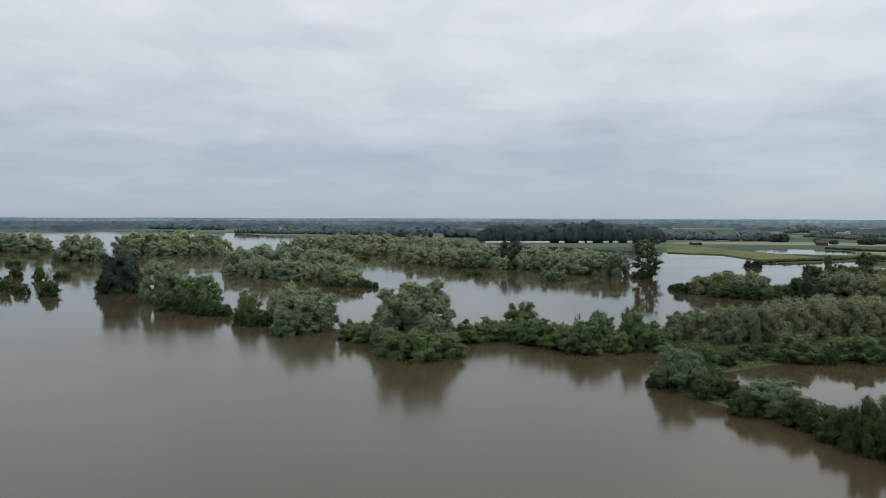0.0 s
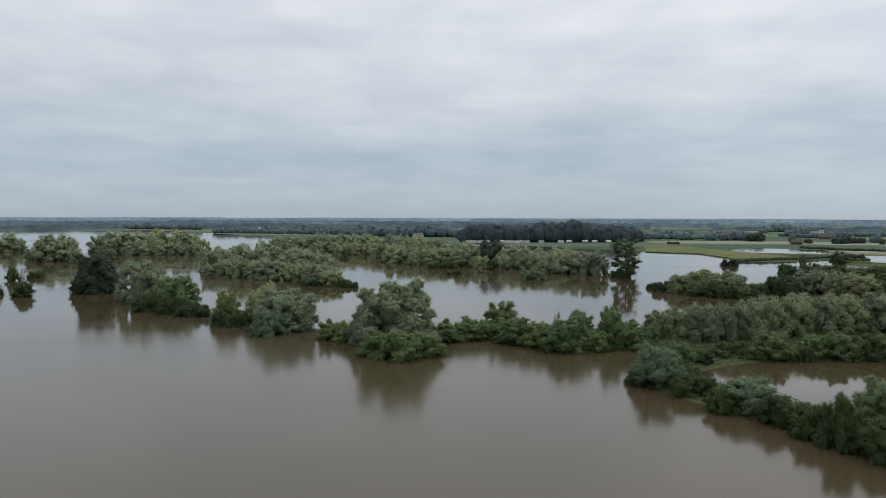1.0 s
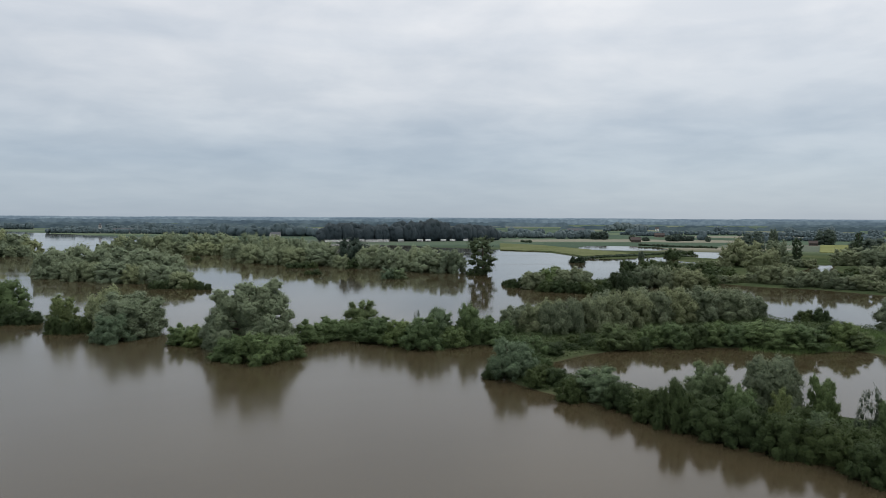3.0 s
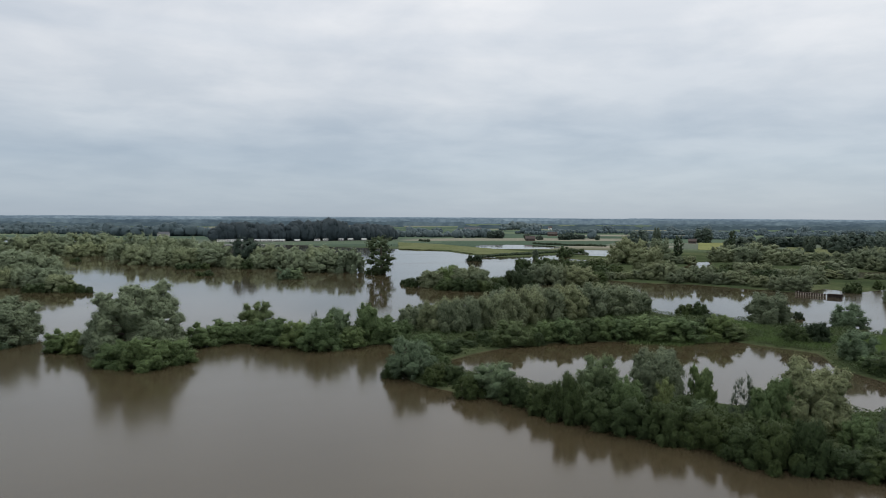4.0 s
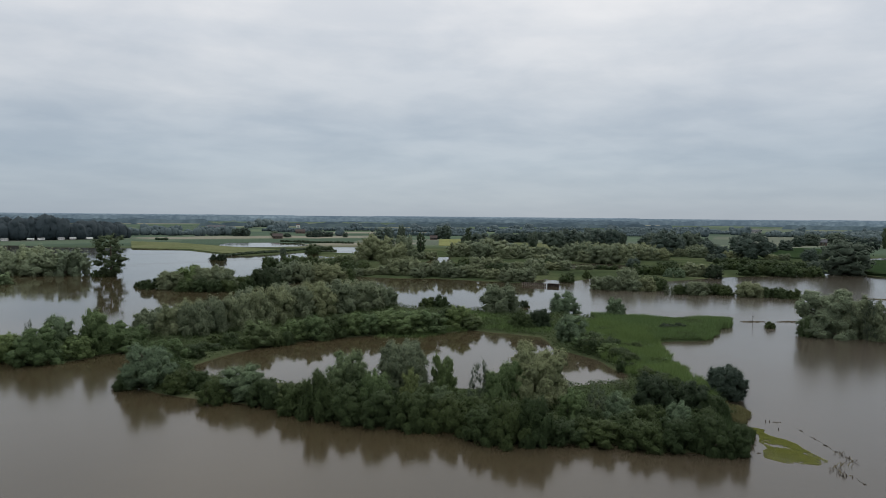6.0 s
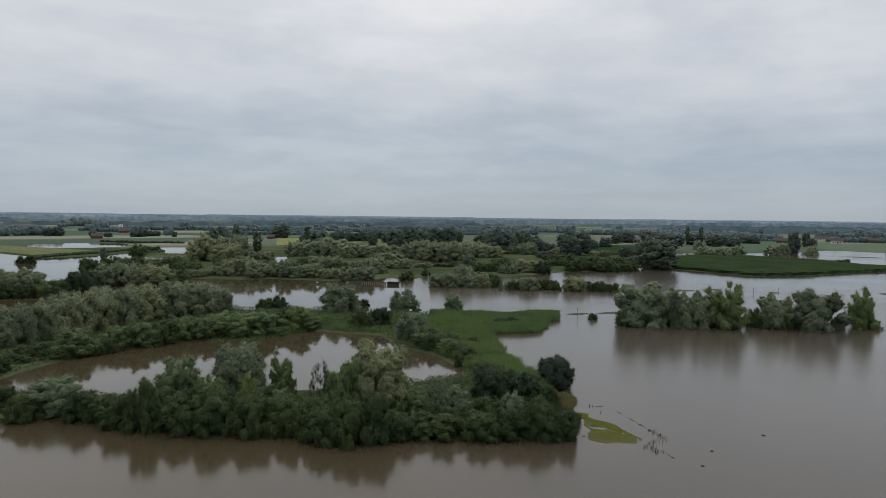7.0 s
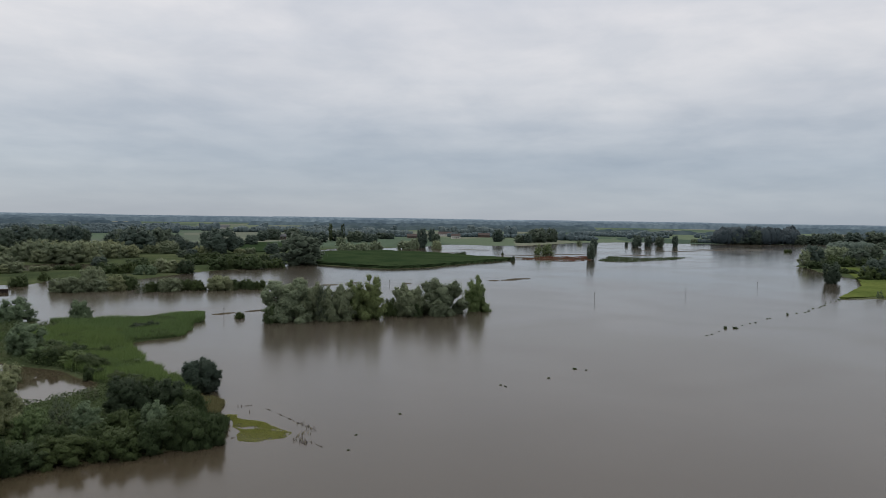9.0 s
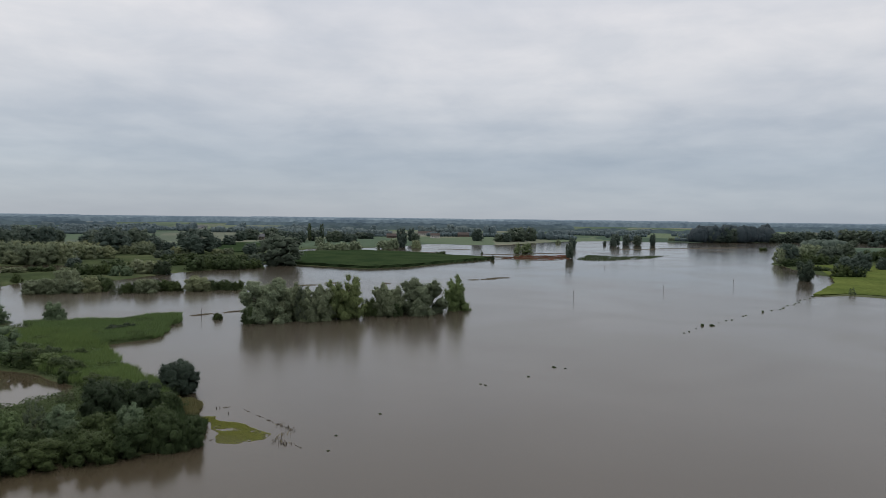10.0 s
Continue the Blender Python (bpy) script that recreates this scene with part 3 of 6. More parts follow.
    swell = d * (0.50, 0.45, 0.35)[lod] + ds[pick] * 0.30 + nor * 0.25 + whole[pick] * (0.30, 0.40, 0.55)[lod]
    swell /= np.linalg.norm(swell, axis=1)[:, None]
    shading = [np.repeat(swell, 3, axis=0)]
    # inner mass of close twigs and leaves: the lobes and their clumps, rough and lower than the leaf shell
    if core:
        big, small = BALL[1 if lod < 2 else 0], BALL[0]
        first = len(verts)
        soft_c = (c - heart) / (0.5 * w, 0.5 * w, 0.6 * h) * (0.35, 0.45, 0.6)[lod]
        balls = [(c[k], rad[k] * core, big, 0.3, soft_c[k]) for k in range(len(c))]
        if kind != "T":
            balls += [(sub[k], rs[k] * (0.84 if leafy else 0.86), small, 0.30, whole[k] * (0.35, 0.45, 0.6)[lod]) for k in range(len(sub))]
        cv, cf = [verts], [faces]
        for centre, r, (bv, bf), loose, lean_to in balls:
            cf.append(bf + first)
            p = centre + bv * squash * r * rnd.uniform(0.84, 1.08, (len(bv), 1))
            p[:, 2] = np.maximum(p[:, 2], -0.2)
            cv.append(p)
            first += len(bv)
            q = bv + rnd.normal(size=bv.shape) * loose + lean_to
            shading.append(q / np.linalg.norm(q, axis=1)[:, None])
        verts, faces = np.concatenate(cv), np.concatenate(cf)
    look_of = {"V": "W", "Q": "O"}.get(kind, kind)
    crown = mesh_from("crown", verts, faces, LEAF[look_of], True, np.concatenate(shading))
    if core:
        crown.materials.append(MASS[look_of])
        crown.polygons.foreach_set("material_index", (np.arange(len(crown.polygons)) >= n).astype(np.int32))
    tv, tf = [], []
    lean = rnd.uniform(-0.03, 0.03, 2) * w
    thick = w * (0.035 if kind != "T" else 0.012)
    if kind in "ST":
        for k in range(5):
            a = k * 1.26 + rnd.uniform(0, 1)
            tip = c[rnd.integers(len(c))]
            tube(tv, tf, [(math.cos(a) * 0.25, math.sin(a) * 0.25, -0.3), (tip[0] * 0.4, tip[1] * 0.4, tip[2] * 0.5), tuple(tip)],
                 [thick * 0.6, thick * 0.4, thick * 0.12], 5)
    else:
        top = h * (0.9 if kind == "P" else 0.62)
        tube(tv, tf, [(0, 0, -0.3), (lean[0] * 0.3, lean[1] * 0.3, top * 0.3), (lean[0], lean[1], top)], [thick * 1.25, thick, thick * 0.3], 7)
        for k in range(len(c) if lod == 0 else 7 if lod < 3 else 0):
            b = Vector((lean[0] * 0.4, lean[1] * 0.4, min(top * 0.8, max(0.12 * h, c[k][2] * 0.55))))
            t = Vector(c[k])
            tube(tv, tf, [b, b.lerp(t, 0.5) + Vector((0, 0, 0.04 * h)), t], [thick * 0.45, thick * 0.3, thick * 0.1], 5)
    return mesh_from("trunk", tv, tf, BARK), crown, w, h


ABOUT = {
    "W": ("willow_tree", "grey-green domed willow tree with its foot in flood water", "tree"),
    "M": ("willow_tree", "dull grey-green rounded willow tree above the flood", "tree"),
    "B": ("silver_willow", "silvery grey-green willow bush at the flooded bank", "shrub"),
    "L": ("osier_willow", "yellowish-green young willow with upright shoots", "tree"),
    "G": ("alder_tree", "rounded mid-green leafy tree on the drowned bank", "tree"),
    "V": ("great_willow", "great broad grey-green willow tree above the drowned bank", "tree"),
    "K": ("thorn_shrub", "dark spreading thorn shrub on the overgrown bank", "shrub"),
    "S": ("shrub", "dense dark green shrub at the edge of the flood", "shrub"),
    "D": ("dark_tree", "dark green broad-crowned tree on the flood plain", "tree"),
    "Q": ("oak_tree", "dark green ragged tree standing in the flood", "tree"),
    "O": ("oak_tree", "dark green dense round-crowned tree at the water", "tree"),
    "P": ("poplar_tree", "tall dark poplar with a ragged open crown", "tree"),
    "T": ("willow_bush", "small round grey-green willow bush with loose see-through twigs", "shrub"),
}
MADE = {}
COUNT = [0]


def plant(group, rows):
    """Sets out plants: kind, place, height and width in metres."""
    for kind, x, y, high, wide in rows:
        COUNT[0] += 1
        far = math.hypot(x, y)
        lod = 0 if far < (200 if kind in "VL" else 150) else 1 if far < 300 else 2
        key = (kind, lod, COUNT[0] % (4 if lod < 2 else 3))
        if key not in MADE:
            MADE[key] = tree_meshes(*key)
        trunk, crown, w, h = MADE[key]
        name, label, category = ABOUT[kind]
        ob = new(name)
        ob.empty_display_size = 0.5
        z = float(ground_z(x, y))
        ob.matrix_world = pose(x, y, z - 0.05, 0, 0, COUNT[0] * 137.5 % 360) @ Matrix.Diagonal((wide / w * 1.09, wide / w * 1.09, (high - z) / h * 1.0, 1))
        tagged(ob, label, category, group)
        part("trunk", trunk, None, ob)
        part("crown", crown, None, ob)


plant("trees of the western flood water", [
    ("W", -372.8, 571, 16.8, 19.4), ("W", -362.7, 578, 16.0, 17.0), ("W", -362.6, 580, 15.9, 19.6), ("W", -353.8, 590, 15.9, 18.0),
    ("W", -328.4, 566, 15.9, 23.4), ("W", -323.2, 573, 11.6, 15.9), ("W", -247.3, 462, 9.7, 13.0), ("W", -235.4, 460, 17.5, 24.5),
    ("W", -229.6, 464, 14.8, 16.6), ("W", -222.1, 456, 7.8, 9.8), ("W", -255.4, 569, 14.2, 16.5), ("W", -230.6, 548, 18.7, 28.1),
    ("W", -221.2, 574, 17.4, 25.6), ("W", -196.2, 549, 19.2, 24.7), ("W", -183.4, 550, 17.1, 24.9), ("W", -171.8, 548, 12.8, 16.6),
    ("W", -211.4, 529, 11.1, 17.6), ("W", -192.7, 531, 8.8, 14.4), ("W", -184.3, 535, 9.8, 14.2), ("W", -176.7, 531, 7.5, 10.9),
])
plant("trees of the western flood water", [
    ("W", -169.7, 533, 9.0, 9.6), ("S", -165.9, 267.9, 5.8, 7.3), ("S", -197.4, 327.5, 5.6, 7.6), ("S", -250.3, 410, 2.9, 4.7),
    ("S", -247.3, 412, 3.1, 4.4), ("S", -153.5, 257.9, 3.9, 5.7), ("S", -178.1, 312.9, 6.1, 5.6), ("T", -184.9, 332.8, 4.5, 2.6),
    ("S", -139.6, 251.3, 5.4, 7.0), ("S", -177.7, 327.6, 3.2, 4.6), ("S", -174.9, 328.6, 3.5, 4.6),
])
plant("trees along the drowned river bank", [
    ("Q", -120.2, 263.4, 17.2, 13.4), ("S", -126.1, 263.0, 5.9, 6.4), ("S", -118.0, 270.0, 7.9, 8.7), ("V", -93.3, 236.6, 15.5, 14.1),
    ("G", -76.9, 222.1, 11.4, 13.1), ("S", -82.6, 213.2, 5.2, 7.2), ("S", -77.8, 215.1, 5.7, 7.7), ("S", -67.1, 201.7, 3.2, 5.4),
    ("S", -63.2, 202.5, 3.8, 6.2), ("S", -74.0, 205.8, 4.9, 5.3), ("S", -70.9, 207.8, 4.8, 5.1), ("L", -52.8, 192.2, 9.3, 7.4),
    ("S", -48.8, 182.6, 3.8, 4.0), ("S", -46.2, 184.2, 3.8, 4.1), ("S", -52.4, 184.2, 4.5, 4.2), ("W", -41.9, 188.0, 11.1, 9.1),
    ("V", -34.0, 178.0, 10.8, 14.7), ("B", -37.0, 170.1, 6.6, 8.8), ("G", -21.4, 163.4, 4.6, 6.5), ("G", -17.5, 161.1, 4.7, 5.8),
])
plant("trees along the drowned river bank", [
    ("V", -6.3, 156.8, 15.3, 17.3), ("W", -12.8, 157.1, 8.1, 6.3), ("W", -1.0, 155.2, 6.5, 6.2), ("G", -9.6, 144.2, 5.1, 7.4),
    ("G", -4.3, 140.3, 6.5, 8.8), ("G", 1.3, 144.2, 4.9, 6.9),
])
plant("trees along the drowned river bank", [
    ("G", 6.0, 160.1, 5.1, 7.9), ("G", 11.3, 163.9, 5.3, 8.1), ("L", 18.8, 172.1, 9.0, 9.0), ("G", 14.0, 162.7, 4.4, 5.5),
    ("G", 17.5, 161.3, 4.7, 5.4), ("G", 21.0, 157.6, 6.2, 8.3), ("G", 25.4, 153.4, 6.2, 7.5), ("G", 29.1, 148.3, 7.5, 9.1),
    ("B", 34.7, 153.9, 8.4, 6.6), ("T", 30.1, 157.7, 7.2, 2.0), ("G", 36.5, 148.7, 4.9, 6.2), ("G", 41.5, 152.9, 9.4, 7.3),
    ("G", 44.4, 151.4, 6.2, 8.4), ("G", 48.9, 153.2, 5.2, 5.8),
])
plant("willows of the drowned middle island", [
    ("W", -109.6, 370.8, 11.8, 11.9), ("W", -105.5, 385.0, 13.1, 17.8), ("W", -87.9, 363.1, 15.4, 19.7), ("W", -70.9, 350.4, 15.3, 21.9),
    ("W", -57.2, 343.4, 13.7, 18.9), ("W", -48.7, 341.9, 11.1, 13.5), ("W", -101.6, 346.0, 6.4, 10.1), ("W", -95.1, 347.3, 7.9, 8.4),
    ("W", -86.6, 331.6, 9.1, 9.4), ("W", -79.3, 331.6, 9.1, 10.5), ("W", -68.1, 323.5, 10.1, 16.2), ("W", -59.8, 315.4, 8.2, 8.7),
    ("W", -52.9, 315.6, 8.9, 9.6), ("W", -44.1, 304.3, 9.1, 13.5), ("W", -37.9, 293.4, 6.5, 10.2), ("S", -47.1, 292.0, 3.3, 6.1),
    ("S", -42.7, 291.6, 3.7, 5.6), ("S", -38.6, 292.8, 3.0, 6.0), ("S", -35.9, 288.5, 2.6, 4.0), ("S", -33.1, 288.8, 3.2, 4.4),
])
plant("willows of the drowned middle island", [
    ("S", -30.3, 288.5, 3.0, 3.6), ("S", -29.7, 284.7, 2.3, 3.4), ("S", -27.5, 285.0, 2.3, 3.4),
])
plant("long belt of grey-green willows standing in water", [
    ("W", -129.0, 588, 9.1, 14.2), ("W", -119.3, 593, 10.9, 16.0), ("W", -119.2, 592, 13.8, 16.0), ("W", -106.5, 594, 13.7, 19.7),
    ("W", -96.6, 584, 14.4, 19.4), ("W", -84.2, 587, 16.3, 18.3), ("W", -81.2, 565, 9.7, 14.4), ("W", -71.2, 568, 10.4, 16.0),
    ("W", -72.3, 575, 15.8, 18.3), ("W", -59.6, 575, 15.6, 19.0), ("W", -47.7, 577, 16.1, 25.2), ("W", -34.8, 563, 12.9, 16.3),
    ("W", -22.4, 560, 16.0, 17.5), ("W", -16.4, 548, 15.3, 17.7), ("W", -4.4, 545, 15.1, 17.9), ("W", 1.0, 517, 12.7, 17.0),
    ("W", 12.2, 516, 14.3, 14.4), ("W", 17.9, 476, 12.9, 14.1), ("W", 28.4, 476, 12.4, 15.1), ("W", -31.8, 496, 11.0, 12.3),
])
plant("long belt of grey-green willows standing in water", [
    ("W", -22.7, 496, 10.7, 12.8), ("W", -18.7, 445, 11.1, 14.2), ("W", -8.9, 446, 11.2, 14.3), ("W", -4.2, 428, 8.9, 11.4),
    ("W", 4.9, 430, 11.1, 12.8), ("W", 7.5, 422, 11.1, 14.5), ("W", 16.9, 425, 10.7, 12.5), ("W", 25.1, 414, 12.4, 19.1),
    ("Q", 40.1, 408, 17.5, 15.5), ("W", 32.6, 392.6, 7.6, 9.4), ("S", 38.4, 388.5, 6.0, 9.2), ("W", 44.0, 388.8, 8.5, 9.2),
    ("W", 51.5, 401, 13.0, 19.0), ("W", 59.1, 387.8, 12.6, 16.8), ("W", 61.2, 365.7, 11.0, 11.7), ("W", 70.8, 366.5, 12.3, 11.9),
    ("W", 76.0, 358.3, 11.8, 18.2), ("W", 84.7, 350.4, 12.8, 14.1), ("W", 84.3, 430, 11.3, 16.8), ("B", 47.6, 320.3, 5.6, 7.5),
])
plant("long belt of grey-green willows standing in water", [
    ("B", 52.6, 320.3, 5.8, 7.5), ("S", 5.3, 395.2, 3.4, 6.1), ("S", 9.4, 395.4, 3.6, 5.4), ("S", 13.4, 394.7, 3.7, 6.3),
    ("S", 17.4, 395.0, 3.6, 6.3), ("S", 13.3, 350.0, 2.3, 4.8), ("S", 16.8, 348.8, 2.8, 5.0), ("W", 44.5, 404, 4.8, 6.7), ("W", 49.4, 403, 5.8, 6.8),
    ("W", -40.2, 537, 10.1, 11.1), ("W", -109.4, 589, 7.4, 13.2), ("W", -101.3, 593, 7.2, 12.6), ("W", -59.7, 539, 8.6, 13.5),
    ("W", -51.0, 539, 10.0, 11.5), ("S", -54.2, 477, 2.5, 3.6), ("S", -51.4, 477, 2.9, 4.2), ("P", 96.6, 334.6, 18.6, 13.8),
    ("S", 91.1, 336.9, 3.2, 4.8), ("S", 94.3, 334.8, 3.8, 5.4),
])
plant("scrub willows on a flooded spit", [
    ("M", 98.4, 267.3, 7.5, 11.2), ("G", 104.3, 266.1, 9.1, 13.0), ("M", 110.2, 260.0, 9.0, 11.5), ("M", 113.9, 255.6, 7.9, 8.9),
    ("S", 91.1, 270.6, 3.7, 5.9), ("S", 94.9, 270.0, 4.5, 5.4), ("S", 99.0, 255.5, 4.4, 7.6), ("S", 104.2, 252.2, 4.8, 8.9),
    ("S", 106.3, 247.4, 4.5, 6.0), ("S", 110.9, 246.2, 4.6, 7.0), ("S", 90.8, 280.6, 2.3, 3.2), ("S", 92.8, 279.1, 2.3, 3.6),
    ("S", 120.6, 254.7, 4.2, 4.5), ("S", 123.1, 252.9, 4.0, 4.6), ("K", 129.0, 257.3, 7.2, 7.3), ("S", 112.5, 244.2, 3.0, 4.8),
    ("S", 115.5, 242.9, 3.4, 4.8), ("S", 167.0, 317.7, 7.4, 10.7), ("S", 175.4, 316.6, 8.7, 11.2), ("S", 190.9, 335.2, 6.5, 10.5),
])
plant("scrub willows on a flooded spit", [
    ("S", 196.4, 330.8, 6.6, 10.5), ("M", 144.5, 264.0, 9.8, 10.7), ("M", 150.5, 259.9, 9.3, 9.2), ("M", 157.9, 270.3, 7.8, 9.0),
    ("M", 163.5, 267.3, 8.5, 8.9), ("K", 128.5, 247.2, 7.9, 8.9), ("M", 159.6, 253.1, 7.9, 11.8), ("S", 164.7, 250.3, 6.1, 9.4),
    ("D", 229.7, 423, 6.8, 4.6),
])
plant("dense willow wood on the peninsula", [
    ("M", 56.3, 165.3, 6.6, 7.2), ("M", 59.2, 160.2, 7.8, 6.5), ("M", 62.7, 157.0, 8.8, 6.5), ("M", 67.7, 158.5, 9.4, 6.9),
    ("M", 73.0, 158.4, 9.8, 7.7), ("M", 79.9, 161.3, 10.0, 7.9), ("M", 87.2, 164.3, 10.2, 8.2), ("M", 95.0, 167.6, 10.2, 8.4),
    ("M", 102.9, 170.3, 10.0, 9.4), ("M", 110.6, 170.7, 10.0, 9.6), ("M", 118.7, 169.9, 9.5, 10.0), ("M", 126.1, 171.0, 7.8, 7.5),
    ("M", 69.4, 175.8, 7.2, 7.5), ("M", 88.7, 184.6, 7.8, 9.0), ("M", 103.8, 192.0, 8.0, 9.6), ("M", 114.8, 191.8, 8.3, 9.7),
    ("M", 126.5, 190.3, 8.1, 10.7), ("M", 134.5, 187.9, 6.7, 8.9), ("T", 54.5, 166.8, 5.1, 4.1), ("M", 62.7, 174.9, 5.6, 5.9),
])
plant("bushes along the edge of the wood", [
    ("L", 69.6, 139.1, 6.3, 7.2), ("G", 79.4, 140.9, 5.2, 6.4), ("G", 83.8, 139.2, 5.8, 7.0), ("S", 89.1, 139.8, 5.0, 6.8),
    ("G", 92.9, 138.8, 5.8, 6.2), ("G", 96.9, 137.2, 5.6, 6.4), ("G", 101.0, 136.4, 5.9, 9.2), ("S", 62.0, 143.4, 2.8, 4.0),
    ("S", 64.7, 142.2, 3.2, 4.3), ("G", 105.2, 132.3, 6.2, 9.6), ("G", 110.1, 130.7, 5.7, 9.0), ("S", 120.8, 134.5, 5.4, 8.5),
    ("L", 120.0, 127.6, 3.9, 5.1), ("S", 55.4, 140.1, 2.0, 3.1), ("S", 57.6, 139.3, 2.3, 3.3), ("S", 59.7, 138.3, 1.8, 3.6),
    ("S", 50.4, 135.3, 2.4, 4.1), ("S", 53.3, 133.7, 2.9, 4.4), ("S", 64.0, 138.6, 2.2, 3.1), ("S", 66.1, 137.7, 2.6, 2.9),
])
plant("bushes along the edge of the wood", [
    ("S", 73.0, 137.4, 2.6, 3.5), ("S", 75.3, 136.8, 3.1, 2.9), ("S", 83.5, 137.9, 2.9, 3.3), ("S", 85.4, 136.6, 3.0, 3.5),
    ("G", 45.7, 126.0, 6.5, 7.0), ("B", 39.3, 117.3, 7.1, 8.2), ("S", 36.1, 117.9, 2.9, 3.5),
])
plant("shrubs along the front of the peninsula", [
    ("S", 41.3, 110.4, 3.6, 4.7), ("S", 44.4, 109.4, 3.5, 4.1), ("B", 47.7, 101.1, 5.2, 7.7), ("S", 43.4, 101.1, 3.8, 4.6),
    ("S", 48.6, 94.8, 4.1, 5.2), ("S", 50.1, 88.9, 4.6, 5.4), ("S", 51.1, 84.5, 6.4, 4.6), ("B", 61.3, 92.0, 7.3, 6.4), ("S", 53.4, 80.8, 4.9, 6.4),
    ("G", 57.2, 79.5, 7.2, 4.7), ("M", 68.1, 86.8, 9.2, 7.8), ("L", 62.1, 78.0, 6.8, 3.5), ("S", 55.9, 76.3, 4.8, 6.1), ("S", 58.7, 72.3, 5.2, 6.0),
    ("G", 71.6, 81.4, 7.7, 4.0), ("B", 67.4, 77.2, 3.5, 3.4), ("S", 61.3, 68.2, 4.6, 5.8), ("T", 69.6, 71.5, 8.2, 3.1), ("G", 70.9, 69.5, 7.7, 4.3),
    ("M", 78.8, 68.9, 9.7, 8.8),
])
plant("shrubs along the front of the peninsula", [
    ("G", 74.4, 69.6, 7.6, 4.7),
])
plant("shrubs along the front of the peninsula", [
    ("S", 62.1, 62.7, 4.4, 5.5), ("S", 63.8, 60.1, 5.2, 5.7), ("S", 66.2, 57.9, 5.9, 4.7), ("G", 76.4, 59.9, 4.8, 4.2), ("S", 69.0, 56.2, 3.0, 5.3),
    ("T", 82.4, 60.8, 4.6, 2.7), ("B", 81.1, 56.1, 4.4, 4.2), ("S", 72.4, 52.6, 3.1, 5.8), ("S", 75.0, 48.0, 3.5, 5.2), ("T", 96.3, 66.0, 2.5, 2.5),
    ("B", 84.1, 48.9, 4.1, 3.8), ("K", 90.6, 56.6, 5.2, 6.2), ("K", 94.3, 52.7, 4.5, 6.0), ("S", 77.8, 45.2, 3.8, 4.8), ("S", 79.6, 42.1, 4.5, 4.6),
    ("S", 81.4, 39.8, 3.7, 3.9), ("S", 94.1, 49.0, 3.5, 3.8), ("S", 98.3, 61.0, 3.5, 3.9), ("S", 99.4, 58.8, 3.3, 3.6), ("S", 61.5, 89.9, 3.8, 4.4),
])
plant("shrubs along the front of the peninsula", [
    ("S", 55.0, 89.4, 3.7, 4.2),
])
plant("shrubs along the front of the peninsula", [
    ("S", 63.7, 73.2, 3.5, 5.4), ("S", 65.6, 67.9, 4.0, 5.2), ("S", 71.0, 63.9, 3.3, 4.4), ("S", 76.3, 57.1, 3.1, 3.5), ("S", 81.1, 51.3, 3.6, 4.0),
    ("S", 86.5, 46.2, 3.5, 3.8), ("S", 60.9, 80.4, 4.0, 4.9), ("S", 81.5, 65.9, 2.6, 3.1), ("S", 67.3, 80.5, 3.2, 4.2), ("S", 72.5, 55.5, 2.8, 3.4),
    ("S", 77.1, 52.7, 3.1, 4.0),
])
plant("shrubs among the reeds of the bank", [
    ("B", 124.6, 98.9, 6.8, 7.0), ("S", 118.1, 87.8, 3.3, 3.5), ("S", 119.3, 85.5, 3.5, 3.4), ("S", 119.0, 90.6, 2.9, 4.4),
    ("S", 114.8, 80.7, 2.6, 2.7), ("S", 116.0, 78.9, 2.5, 3.4), ("S", 129.6, 118.6, 5.0, 6.2), ("K", 135.2, 117.8, 5.4, 5.7),
    ("M", 148.3, 143.9, 9.1, 10.9), ("B", 163.9, 133.4, 6.3, 9.1), ("B", 171.8, 120.5, 5.6, 5.7), ("K", 164.8, 149.2, 2.3, 3.0),
    ("S", 139.6, 165.9, 3.5, 5.3), ("S", 141.9, 163.0, 4.3, 5.2), ("G", 119.2, 129.9, 6.3, 7.8), ("L", 122.2, 128.1, 4.1, 5.5),
    ("S", 110.8, 132.9, 4.7, 6.9), ("G", 105.4, 134.9, 5.7, 8.2), ("S", 105.3, 67.4, 2.7, 4.0), ("S", 148.3, 103.5, 1.7, 3.6),
])
plant("shrubs among the reeds of the bank", [
    ("S", 149.7, 101.6, 2.0, 3.0), ("S", 109.3, 74.8, 2.0, 2.3), ("S", 109.9, 73.3, 2.0, 2.2), ("O", 105.1, 53.0, 5.4, 5.3),
    ("S", 183.5, 81.4, 1.9, 2.6),
])
plant("shrubs among the reeds of the bank", [
    ("G", 121.0, 93.0, 3.2, 5.0), ("S", 119.5, 89.0, 3.4, 5.0), ("G", 118.0, 84.0, 3.2, 4.8), ("S", 116.2, 80.2, 3.0, 4.6), ("S", 113.8, 76.6, 2.8, 4.4),
    ("G", 127.0, 95.4, 3.0, 5.2), ("S", 123.4, 90.2, 2.8, 4.8), ("G", 129.8, 101.5, 2.8, 4.8), ("S", 101.5, 62.5, 2.8, 4.2), ("S", 104.2, 63.8, 2.6, 4.0),
])
